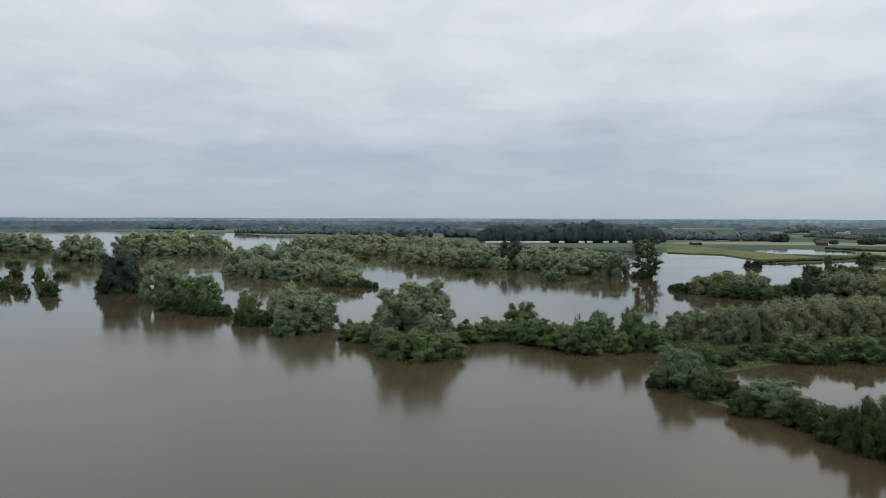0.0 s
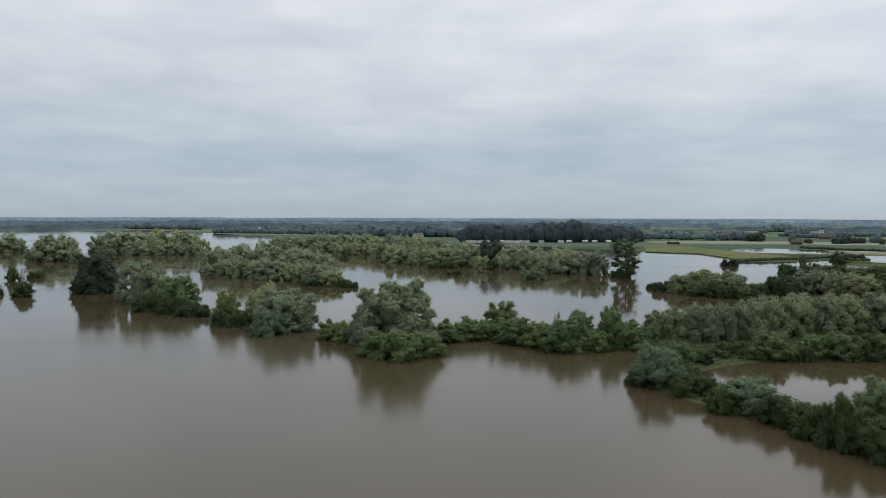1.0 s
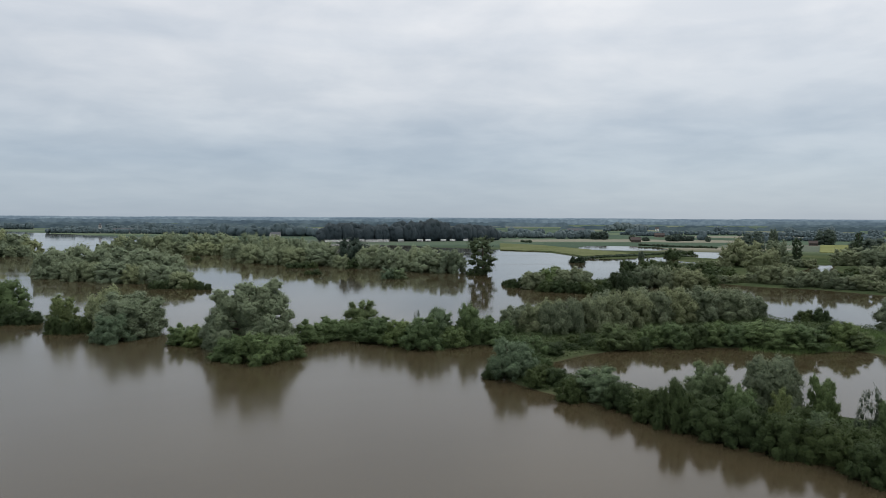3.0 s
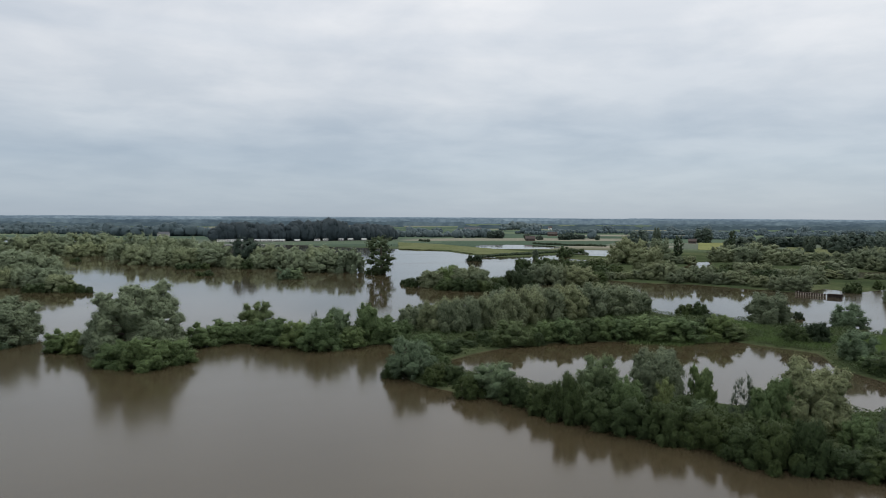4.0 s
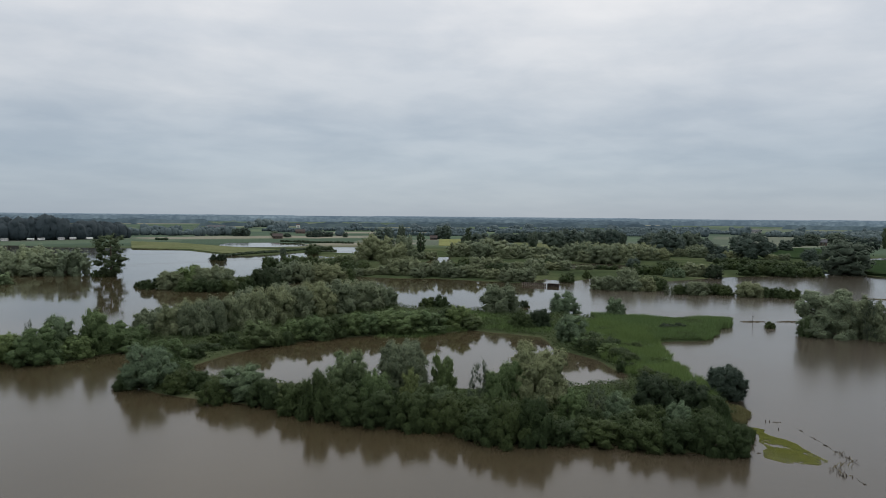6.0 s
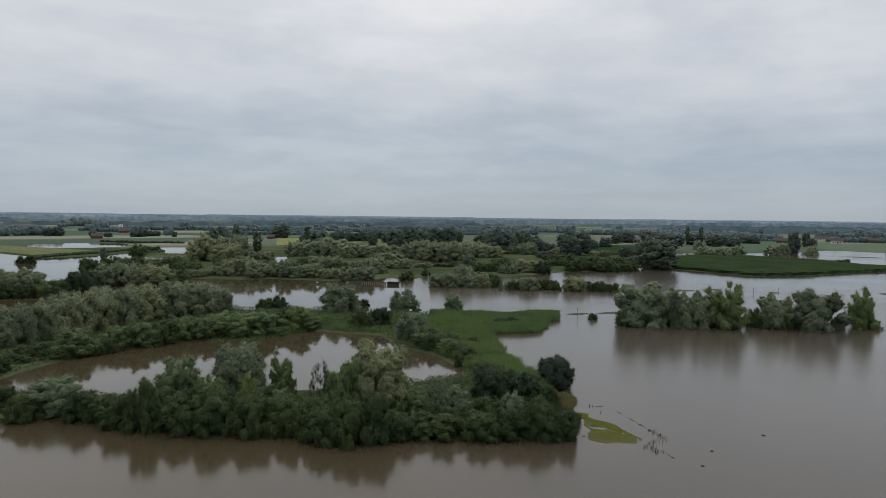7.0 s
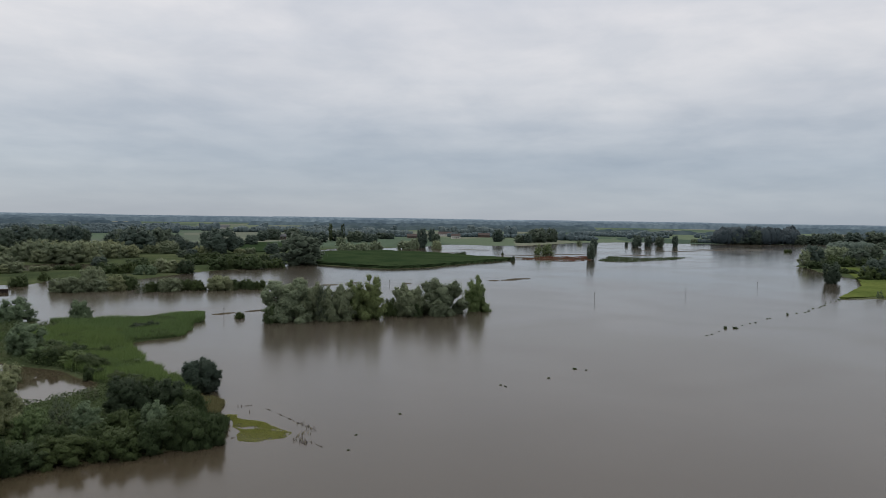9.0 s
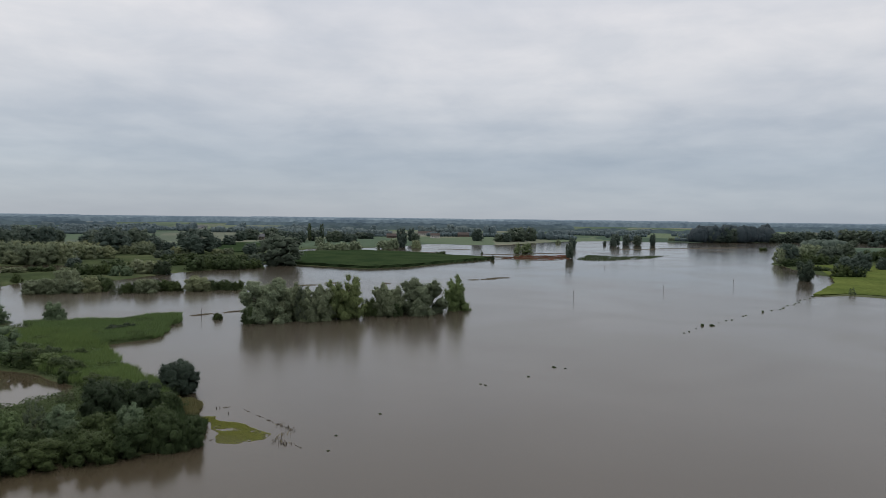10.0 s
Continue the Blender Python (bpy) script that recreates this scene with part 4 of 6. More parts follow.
plant("willow scrub along the northern river bank", [
    ("M", 260.0, 359.4, 17.9, 19.8), ("M", 243.7, 322.1, 13.8, 16.1), ("M", 304.8, 387.9, 15.4, 14.1), ("P", 321.8, 392.0, 16.8, 7.2),
    ("M", 257.3, 369.9, 13.1, 10.8), ("S", 188.8, 282.5, 6.6, 9.3), ("S", 194.4, 279.6, 6.7, 9.1), ("S", 204.9, 324.4, 5.5, 9.9),
    ("S", 212.0, 321.9, 6.9, 11.4), ("M", 195.0, 271.4, 4.0, 6.4), ("M", 199.5, 269.2, 5.0, 6.3), ("M", 203.0, 264.8, 8.3, 10.5),
    ("M", 208.0, 259.7, 9.4, 9.3), ("M", 210.1, 250.5, 7.3, 8.3), ("M", 215.1, 244.4, 8.3, 8.7), ("M", 217.6, 239.5, 6.3, 11.5),
    ("M", 223.2, 234.3, 7.1, 10.5), ("M", 224.0, 222.8, 5.2, 7.8), ("M", 223.2, 211.5, 6.8, 8.7), ("M", 228.8, 207.8, 6.8, 9.4),
])
plant("willow scrub along the northern river bank", [
    ("M", 257.7, 227.4, 8.5, 10.9), ("M", 288.1, 242.7, 5.2, 10.0), ("M", 291.6, 237.3, 6.3, 8.5), ("M", 264.0, 272.4, 6.9, 11.3),
    ("M", 269.5, 266.6, 7.3, 10.9), ("S", 281.0, 301.9, 4.2, 8.4), ("S", 285.1, 297.6, 4.9, 8.6), ("M", 349.2, 367.0, 12.4, 19.8),
    ("M", 359.4, 355.0, 13.8, 21.8),
])
plant("willow scrub along the northern river bank", [
    ("M", 370.2, 350.3, 9.4, 12.1), ("M", 376.1, 345.0, 10.4, 12.1), ("P", 442, 471, 18.2, 7.1), ("D", 456, 470, 13.1, 20.3),
    ("S", 297.7, 261.6, 5.2, 7.7), ("S", 301.6, 257.8, 5.9, 7.2), ("S", 243.3, 195.9, 4.6, 6.5), ("M", 304.4, 236.2, 3.2, 5.6),
    ("M", 306.4, 232.8, 3.6, 5.7), ("M", 363.6, 289.2, 11.8, 13.7), ("M", 361.2, 273.3, 13.1, 14.8), ("M", 362.5, 261.4, 12.8, 14.4),
    ("M", 371.8, 255.9, 12.9, 13.3), ("M", 405, 266.8, 10.9, 13.4), ("S", 262.8, 440, 8.3, 11.4), ("S", 304.3, 493, 3.2, 5.4),
    ("S", 307.6, 490, 3.5, 6.4), ("S", 194.0, 377.3, 4.2, 5.3), ("M", 247.0, 287.5, 4.7, 6.0), ("M", 231.6, 225.7, 3.9, 4.9),
])
plant("willow scrub along the northern river bank", [
    ("M", 233.6, 222.8, 4.1, 4.4), ("M", 186.2, 271.7, 4.0, 4.9), ("M", 189.5, 270.0, 4.2, 5.0), ("M", 204.7, 250.0, 4.9, 7.7),
    ("M", 329.8, 286.6, 5.8, 11.2), ("M", 335.0, 281.1, 6.4, 11.8),
])
plant("dark trees between the far fields", [
    ("D", 374.9, 507, 17.8, 20.1), ("D", 401, 516, 19.6, 8.3), ("D", 566, 647, 17.4, 21.6), ("D", 561, 527, 10.1, 17.0), ("D", 569, 518, 12.2, 17.0),
    ("D", 492, 437, 15.1, 9.9), ("D", 489, 406, 16.4, 17.0), ("D", 539, 431, 17.1, 21.3), ("D", 562, 420, 17.8, 20.2), ("D", 556, 395.7, 17.2, 14.5),
    ("P", 645, 447, 11.6, 7.7), ("D", 579, 567, 9.8, 15.5), ("D", 586, 558, 9.8, 16.3), ("D", 562, 572, 7.6, 13.5), ("D", 570, 564, 8.6, 12.9),
    ("D", 651, 571, 10.2, 10.8), ("D", 656, 565, 10.5, 10.7), ("D", 460, 778, 8.2, 12.1), ("D", 467, 774, 9.8, 13.2), ("D", 485, 791, 7.2, 13.8),
])
plant("dark trees between the far fields", [
    ("D", 493, 787, 7.2, 11.3), ("D", 416, 788, 8.3, 9.8), ("D", 431, 783, 6.2, 9.8), ("D", 394.9, 849, 10.7, 12.9), ("D", 405, 847, 11.5, 14.5),
    ("D", 498, 757, 7.1, 7.2), ("K", 179.9, 417, 4.0, 6.3), ("K", 183.6, 415, 4.4, 6.3),
])
plant("trees on the northern land", [
    ("D", 591, 444, 17.4, 26.1), ("D", 619, 440, 16.1, 18.5), ("D", 632, 436, 12.8, 8.5), ("D", 466, 284.7, 19.3, 23.5),
    ("D", 546, 309.2, 17.6, 18.6), ("D", 589, 378.3, 12.2, 17.9), ("D", 556, 302.8, 12.4, 10.4), ("D", 558, 296.3, 7.8, 7.8),
    ("D", 485, 229.8, 19.0, 22.9), ("D", 617, 306.1, 13.2, 12.6), ("D", 396.3, 138.4, 18.0, 24.8), ("M", 374.5, 281.7, 12.3, 12.4),
    ("M", 369.0, 265.7, 12.4, 12.1), ("M", 379.8, 263.0, 12.4, 11.4), ("M", 454, 306.1, 7.9, 9.5), ("M", 459, 301.5, 8.3, 9.0),
    ("M", 460, 293.5, 10.6, 15.4), ("M", 511, 291.0, 7.9, 8.7), ("M", 514, 285.0, 8.4, 8.1), ("M", 530, 289.2, 7.0, 9.9),
])
plant("trees on the northern land", [
    ("M", 380.0, 295.7, 10.3, 10.0),
])
plant("hedges and scrub of the northern bank", [
    ("S", 302.8, 198.8, 6.2, 9.2), ("S", 304.8, 193.8, 4.9, 7.4), ("S", 306.3, 189.2, 6.2, 6.5), ("B", 300.8, 181.0, 5.4, 5.9),
    ("B", 302.6, 177.1, 5.4, 5.5), ("M", 315.8, 177.0, 7.7, 11.3), ("K", 317.7, 168.2, 6.9, 9.9), ("S", 372.4, 190.9, 4.5, 8.5),
    ("S", 374.6, 186.0, 5.0, 6.9), ("S", 344.6, 164.9, 7.2, 11.4), ("S", 352.2, 161.8, 5.7, 6.1), ("S", 354.1, 157.6, 5.9, 6.6),
    ("S", 353.9, 154.4, 5.9, 9.7), ("S", 356.4, 148.4, 6.7, 9.4), ("S", 365.9, 148.3, 4.7, 9.4), ("S", 367.6, 142.3, 5.7, 8.9),
    ("S", 335.1, 198.6, 4.0, 6.0), ("S", 337.2, 194.3, 4.8, 6.9), ("S", 347.4, 213.9, 4.6, 8.2), ("S", 349.5, 208.9, 5.0, 7.1),
])
plant("hedges and scrub of the northern bank", [
    ("S", 417, 217.4, 4.2, 8.3), ("S", 418, 211.4, 4.6, 7.8), ("S", 418, 208.9, 4.4, 8.8), ("S", 422, 203.8, 5.3, 9.0), ("S", 409, 188.9, 4.8, 8.7),
    ("S", 411, 182.0, 5.5, 10.3), ("S", 409, 172.4, 4.9, 7.1), ("S", 410, 167.6, 5.1, 6.2), ("S", 412, 163.7, 4.9, 6.8),
    ("D", 345.3, 231.3, 5.4, 7.8), ("D", 383.4, 147.0, 7.4, 9.2),
])
plant("low willow scrub standing in the river", [
    ("M", 230.7, 169.8, 5.1, 7.2), ("M", 231.9, 164.4, 6.1, 7.3), ("M", 242.1, 164.4, 8.8, 8.4), ("M", 236.9, 158.0, 4.6, 7.2),
    ("M", 240.3, 154.4, 5.7, 6.7), ("S", 244.5, 152.4, 5.4, 7.5), ("T", 234.1, 141.0, 3.8, 3.6), ("S", 240.1, 140.7, 3.9, 4.6),
    ("S", 242.4, 138.4, 3.8, 4.0), ("M", 242.7, 134.7, 5.5, 7.9), ("S", 249.0, 134.1, 4.1, 5.3), ("S", 250.5, 130.8, 4.3, 5.1),
    ("S", 249.6, 127.1, 3.8, 5.5), ("M", 252.4, 119.9, 5.8, 8.8), ("S", 256.8, 116.0, 3.9, 6.1), ("S", 259.0, 112.4, 4.0, 5.8),
    ("S", 257.9, 109.5, 2.9, 4.8), ("S", 259.5, 106.7, 3.6, 4.7), ("S", 313.4, 231.4, 3.0, 4.5), ("S", 314.8, 228.5, 3.3, 4.9),
])
plant("low willow scrub standing in the river", [
    ("S", 314.6, 225.2, 2.6, 4.4), ("S", 316.3, 222.9, 3.4, 3.7), ("S", 261.6, 170.4, 4.3, 5.1), ("S", 263.6, 167.3, 4.2, 5.3),
    ("S", 263.7, 200.9, 4.0, 4.3),
])
plant("willow scrub along the northern river bank", [
    ("S", 124.5, 93.9, 3.5, 5.5), ("S", 122.8, 87.0, 3.4, 4.8), ("S", 125.7, 85.4, 2.2, 2.8), ("S", 126.1, 83.2, 2.5, 3.1),
    ("K", 157.0, 94.9, 2.2, 4.0), ("K", 158.3, 92.4, 2.4, 4.1), ("S", 148.6, 96.7, 1.8, 2.5), ("S", 149.5, 95.3, 2.0, 2.2),
    ("S", 128.4, 99.9, 2.7, 3.8), ("M", 329.9, 360.6, 11.3, 15.3), ("M", 336.9, 343.2, 11.0, 16.4), ("M", 341.6, 327.1, 10.8, 16.0),
    ("M", 354.8, 319.6, 9.4, 14.5), ("M", 360.6, 312.3, 9.1, 8.6), ("M", 364.0, 306.5, 8.9, 9.9), ("M", 365.3, 300.3, 9.9, 12.6),
    ("M", 389.1, 301.2, 12.5, 14.4), ("M", 400, 295.3, 11.8, 14.3), ("M", 406, 285.6, 11.6, 14.0), ("M", 422, 283.8, 10.7, 14.2),
])
plant("willow scrub along the northern river bank", [
    ("M", 411, 263.8, 10.5, 14.7), ("M", 418, 259.5, 9.1, 13.3), ("D", 489, 292.9, 16.8, 15.2),
])
plant("willow scrub along the northern river bank", [
    ("D", 522, 283.4, 11.2, 13.7), ("M", 467, 259.2, 9.0, 12.5), ("D", 432, 230.4, 5.3, 8.1), ("D", 434, 225.3, 6.0, 7.3),
    ("D", 620, 392.2, 13.8, 20.0), ("S", 283.8, 253.5, 4.6, 7.3), ("S", 288.3, 249.8, 4.4, 9.1), ("S", 259.5, 258.2, 4.5, 8.0),
    ("S", 263.7, 254.3, 4.8, 8.3), ("S", 241.2, 269.5, 4.4, 6.9), ("S", 244.5, 265.4, 5.4, 7.1), ("S", 223.6, 276.8, 4.8, 6.7),
    ("S", 228.1, 274.9, 4.8, 6.2), ("M", 290.3, 354.2, 5.8, 9.6), ("M", 296.8, 351.7, 5.5, 9.1), ("M", 228.5, 352.6, 5.4, 7.9),
    ("M", 233.6, 349.2, 5.7, 8.2), ("M", 211.3, 349.3, 4.0, 8.1), ("M", 215.8, 346.3, 4.9, 7.1), ("S", 184.1, 335.4, 4.7, 9.0),
])
plant("willow scrub along the northern river bank", [
    ("S", 190.6, 332.8, 6.0, 10.2), ("S", 422, 339.3, 5.0, 11.0), ("S", 427, 333.2, 5.9, 11.4), ("M", 267.7, 253.5, 4.8, 6.5),
    ("M", 271.1, 250.4, 5.5, 6.1), ("D", 570, 442, 12.9, 18.9), ("D", 615, 449, 13.6, 16.3), ("D", 559, 474, 12.2, 16.4), ("D", 499, 534, 9.3, 11.5),
    ("D", 504, 529, 10.1, 10.5),
])
plant("trees on the northern land", [
    ("D", 528, 407, 15.2, 15.5), ("D", 572, 417, 15.4, 17.0), ("M", 384.2, 283.6, 11.0, 11.4), ("M", 396.7, 280.1, 10.6, 11.9),
    ("M", 390.1, 264.8, 9.7, 11.7), ("M", 439, 286.2, 8.4, 12.0), ("M", 437, 272.8, 7.9, 12.0), ("D", 508, 301.0, 15.2, 14.0),
    ("M", 465, 275.3, 7.1, 7.8), ("M", 469, 270.6, 7.6, 7.7), ("D", 519, 268.6, 7.6, 12.2), ("D", 552, 347.1, 14.7, 15.1),
    ("M", 356.6, 273.2, 9.0, 10.5), ("D", 585, 262.2, 9.5, 13.9), ("D", 633, 269.8, 10.3, 13.1), ("M", 476, 241.1, 6.5, 8.1),
    ("M", 479, 236.6, 6.2, 7.9), ("M", 487, 215.3, 4.4, 9.5), ("M", 489, 209.1, 5.4, 8.1), ("D", 493, 193.3, 8.7, 11.8),
])
plant("trees on the northern land", [
    ("D", 744, 238.0, 12.0, 17.9), ("D", 738, 251.5, 13.1, 17.7), ("D", 767, 187.5, 9.8, 14.8),
])
plant("row of flooded willows standing in the river", [
    ("V", 183.8, 67.5, 12.0, 14.1), ("M", 186.1, 62.7, 10.7, 8.8), ("M", 187.3, 55.1, 9.8, 8.3), ("L", 190.8, 51.5, 11.1, 8.0),
    ("L", 192.9, 47.1, 12.2, 9.2), ("S", 198.8, 42.7, 5.3, 4.2), ("M", 201.2, 37.9, 9.1, 8.6), ("M", 206.1, 29.0, 10.8, 12.8),
    ("G", 215.3, 19.9, 10.7, 7.8), ("T", 184.9, 58.3, 10.1, 4.5), ("S", 178.0, 70.1, 4.8, 3.9), ("S", 200.0, 35.4, 3.8, 4.4),
])
plant("trees around the far flood water", [
    ("W", 559, 157.7, 8.0, 11.7), ("W", 561, 150.3, 7.2, 9.0), ("W", 564, 143.5, 8.1, 10.0), ("W", 586, 139.5, 8.4, 10.4),
    ("W", 628, 122.5, 8.4, 13.2), ("W", 641, 116.1, 10.2, 8.3), ("D", 669, 114.1, 18.2, 11.8), ("D", 796, 119.6, 11.4, 10.2),
    ("W", 649, 96.4, 8.2, 8.3), ("D", 832, 129.6, 15.9, 9.4), ("P", 778, 237.1, 21.6, 5.0), ("P", 784, 224.5, 20.4, 5.0),
    ("D", 786, 231.6, 12.6, 19.0), ("D", 760, 204.8, 13.4, 18.3), ("D", 801, 206.4, 10.7, 10.5), ("D", 800, 198.3, 10.2, 10.4),
    ("W", 664, 192.8, 9.6, 9.6), ("D", 892, 204.7, 8.9, 14.4), ("D", 897, 195.7, 8.5, 15.5), ("D", 839, 303.8, 14.3, 20.1),
])
plant("trees around the far flood water", [
    ("D", 790, 309.5, 13.5, 18.9), ("D", 748, 306.2, 12.2, 14.3),
])
plant("trees around the far flood water", [
    ("L", 574, 3.0, 9.9, 6.3), ("L", 588, -4.3, 10.1, 10.2), ("D", 521, -34.8, 11.3, 6.4), ("D", 707, -49.7, 11.0, 7.6),
    ("D", 788, -100.8, 13.4, 10.7), ("D", 810, -116.0, 12.5, 8.5), ("D", 816, -129.2, 11.9, 9.8), ("D", 823, -147.1, 12.7, 7.3),
    ("K", 481, 19.2, 3.4, 3.1), ("K", 563, 31.0, 2.2, 2.2), ("S", 538, 63.9, 2.6, 5.8), ("S", 537, 59.9, 3.3, 6.1), ("W", 831, -42.2, 5.2, 6.4),
    ("D", 846, 26.6, 10.5, 12.6), ("D", 848, 17.4, 11.8, 12.2), ("D", 875, 5.5, 18.4, 24.8), ("D", 902, -12.0, 17.6, 15.5),
    ("D", 816, -93.1, 5.1, 3.7), ("W", 992, -201.1, 6.1, 7.4), ("W", 992, -205.8, 6.0, 7.1),
])
plant("trees around the far flood water", [
    ("W", 996, -213.3, 6.1, 7.3), ("W", 1001, -223.2, 6.1, 5.8), ("D", 870, 53.7, 15.8, 13.8),
])
plant("trees of the eastern bank", [
    ("W", 497, -172.2, 11.2, 8.9), ("D", 500, -178.0, 14.6, 13.7), ("W", 517, -191.3, 12.7, 14.0), ("Q", 357.7, -135.8, 10.9, 7.7),
    ("S", 497, -189.6, 7.9, 11.3), ("S", 492, -196.0, 7.9, 11.6), ("D", 511, -210.0, 12.0, 16.9), ("D", 576, -247.0, 12.8, 15.1),
    ("D", 387.0, -167.7, 10.8, 13.2), ("D", 433, -195.1, 11.5, 11.2), ("S", 381.3, -162.5, 7.0, 10.0), ("S", 382.8, -171.4, 6.5, 7.5),
    ("S", 537, -247.2, 9.4, 10.5), ("S", 534, -254.3, 9.4, 12.0), ("D", 569, -267.7, 5.3, 8.8), ("D", 567, -273.8, 6.6, 10.1),
    ("S", 469, -166.4, 5.3, 7.9), ("S", 467, -172.1, 6.0, 8.3), ("S", 465, -177.4, 6.2, 7.6), ("T", 288.8, -127.1, 3.4, 2.6),
])
plant("trees of the eastern bank", [
    ("D", 446, -213.7, 8.2, 8.5), ("W", 649, -246.1, 9.8, 11.5), ("W", 645, -253.0, 9.5, 10.5), ("S", 726, -233.5, 3.3, 4.1),
    ("S", 725, -236.6, 3.8, 4.3), ("S", 504, -213.3, 6.5, 13.3), ("S", 501, -221.7, 8.0, 12.0), ("S", 427, -165.8, 3.0, 4.5),
    ("S", 426, -169.1, 3.6, 4.9), ("S", 425, -172.7, 3.0, 5.3),
])
plant("trees on the far eastern shore", [
    ("D", 1016, -329.3, 12.8, 16.3), ("D", 1008, -340.4, 13.6, 17.2), ("D", 1028, -355.9, 12.0, 19.7), ("D", 1022, -367.1, 15.3, 17.9),
    ("D", 1012, -375.7, 15.2, 17.0), ("D", 1009, -388.1, 15.8, 17.3), ("D", 1025, -413, 17.5, 27.3), ("D", 1041, -449, 19.3, 27.2),
    ("D", 1025, -464, 18.2, 26.5), ("D", 1010, -481, 18.7, 25.7), ("D", 849, -330.3, 8.9, 9.1), ("D", 819, -333.3, 7.3, 8.7),
    ("D", 892, -391.5, 7.3, 11.6), ("D", 905, -417, 5.6, 7.2), ("D", 902, -422, 6.7, 7.0), ("D", 971, -249.8, 18.4, 20.9),
    ("D", 984, -274.9, 20.1, 25.2), ("D", 980, -266.6, 20.8, 25.2),
])


# ---- reeds and rank grass on the banks ----
def reeds(name, poly, count, tall, label, mat, seed, floor=-0.3, patchy=0.0, wide=1.0):
    rnd = np.random.default_rng(seed)
    xs, ys = zip(*poly)
    x, y = rnd.uniform(min(xs), max(xs), count * 4), rnd.uniform(min(ys), max(ys), count * 4)
    ok = (inside(poly, x, y) + (lattice(x / 3, y / 3, seed) - 0.5) * 3 > 0) & (ground_z(x, y) > floor) & (lattice(x / 2.6, y / 2.6, seed + 4) * 0.45 + lattice(x / 0.8, y / 0.8, seed + 6) * 0.30 + lattice(x / 0.25, y / 0.25, seed + 8) * 0.25 > patchy + rnd.uniform(0, 0.3 if patchy else 1e-6, len(x)))
    x, y = x[ok][:count], y[ok][:count]
    z = np.maximum(ground_z(x, y), -0.2)
    n = len(x)
    hgt = tall * (0.55 + 0.6 * lattice(x / 6, y / 6, seed + 1)) * rnd.uniform(0.7, 1.2, n)
    a = rnd.uniform(0, 2 * math.pi, n)
    half = rnd.uniform(0.025, 0.06, n) * wide
    lean = rnd.normal(size=(n, 2)) * 0.22 * hgt[:, None] + np.array([0.12, -0.06]) * hgt[:, None]
    base = np.stack([x, y, z - 0.05], -1)
    side = np.stack([np.cos(a) * half, np.sin(a) * half, 0 * a], -1)
    mid = base + np.concatenate([lean * 0.3, (hgt * 0.6)[:, None]], 1)
    tip = base + np.concatenate([lean, hgt[:, None]], 1)
    v = np.stack([base - side, mid + side, tip, mid - side], 1).reshape(-1, 3)
    ob = new(name, mesh_from(name, v, np.arange(n * 4).reshape(-1, 4), mat))
    return tagged(ob, label, "grass" if "grass" in name else "reeds", kind="stuff")


def herbage(name, poly, count, tall, label, mat, seed, floor=0.05, size=0.2):
    """Rank leafy growth: small tilted leaves massed into uneven knee- to waist-high clumps."""
    rnd = np.random.default_rng(seed)
    xs, ys = zip(*poly)
    x, y = rnd.uniform(min(xs), max(xs), count * 4), rnd.uniform(min(ys), max(ys), count * 4)
    clump = 0.5 * lattice(x / 4.5, y / 4.5, seed) + 0.5 * lattice(x / 1.6, y / 1.6, seed + 2)
    ok = (inside(poly, x, y) > 0.2) & (ground_z(x, y) > floor) & (clump > rnd.uniform(0.15, 0.6, len(x)))
    x, y, clump = x[ok][:count], y[ok][:count], clump[ok][:count]
    n = len(x)
    z = ground_z(x, y) + tall * clump ** 1.5 * np.sqrt(rnd.uniform(0.05, 1, n)) * 1.6
    pos = np.stack([x, y, z], -1)
    nor = rnd.normal(size=(n, 3)) * 0.7 + np.array([0, 0, 0.7])
    nor /= np.linalg.norm(nor, axis=1)[:, None]
    u = np.cross(nor, rnd.normal(size=(n, 3)))
    u /= np.linalg.norm(u, axis=1)[:, None]
    v = np.cross(nor, u)
    ln = size * rnd.uniform(0.7, 1.5, n)[:, None]
    q = np.stack([pos - u * ln, pos + u * ln * 0.8 + v * ln * 0.5, pos + u * ln * 0.8 - v * ln * 0.5], 1).reshape(-1, 3)
    ob = new(name, mesh_from(name, q, np.arange(n * 3).reshape(-1, 3), mat))
    return tagged(ob, label, "undergrowth", kind="stuff")


reeds("reed_bed", REEDS_A, 42000, 1.9, "bright green reeds on the bank of the pond", LEAF["R"], 11)
reeds("reed_bed", REEDS_B, 38000, 1.8, "bright green reed bed running out into the flood", LEAF["R"], 12)
reeds("reed_bed", REEDS_C, 13000, 1.1, "green reeds fringing the pond", LEAF["R"], 13)
reeds("reed_bed", REEDS_D, 10000, 1.4, "rank dark green growth on the point of the bank", LEAF["S"], 14)
herbage("nettle_bed", REEDS_A, 45000, 1.3, "green nettles and willowherb among the reeds", LEAF["R"], 31, 0.05, 0.085)
herbage("nettle_bed", REEDS_B, 40000, 1.2, "green nettles and willowherb among the reeds", LEAF["R"], 32, 0.05, 0.085)
herbage("undergrowth", PENINSULA, 110000, 1.3, "rank nettles and brambles under the shrubs", LEAF["S"], 16, 0.05, 0.16)
herbage("undergrowth", BANK, 22000, 1.1, "rank growth and brambles along the drowned bank", LEAF["S"], 17)
herbage("undergrowth", SPIT, 5000, 1.2, "rank growth under the willow scrub", LEAF["S"], 18, 0.05, 0.3)
reeds("drowned_grass", GRASS_BAR, 26000, 0.2, "yellow-green grass just breaking the water", LEAF["Y"], 15, -0.3, 0.26)
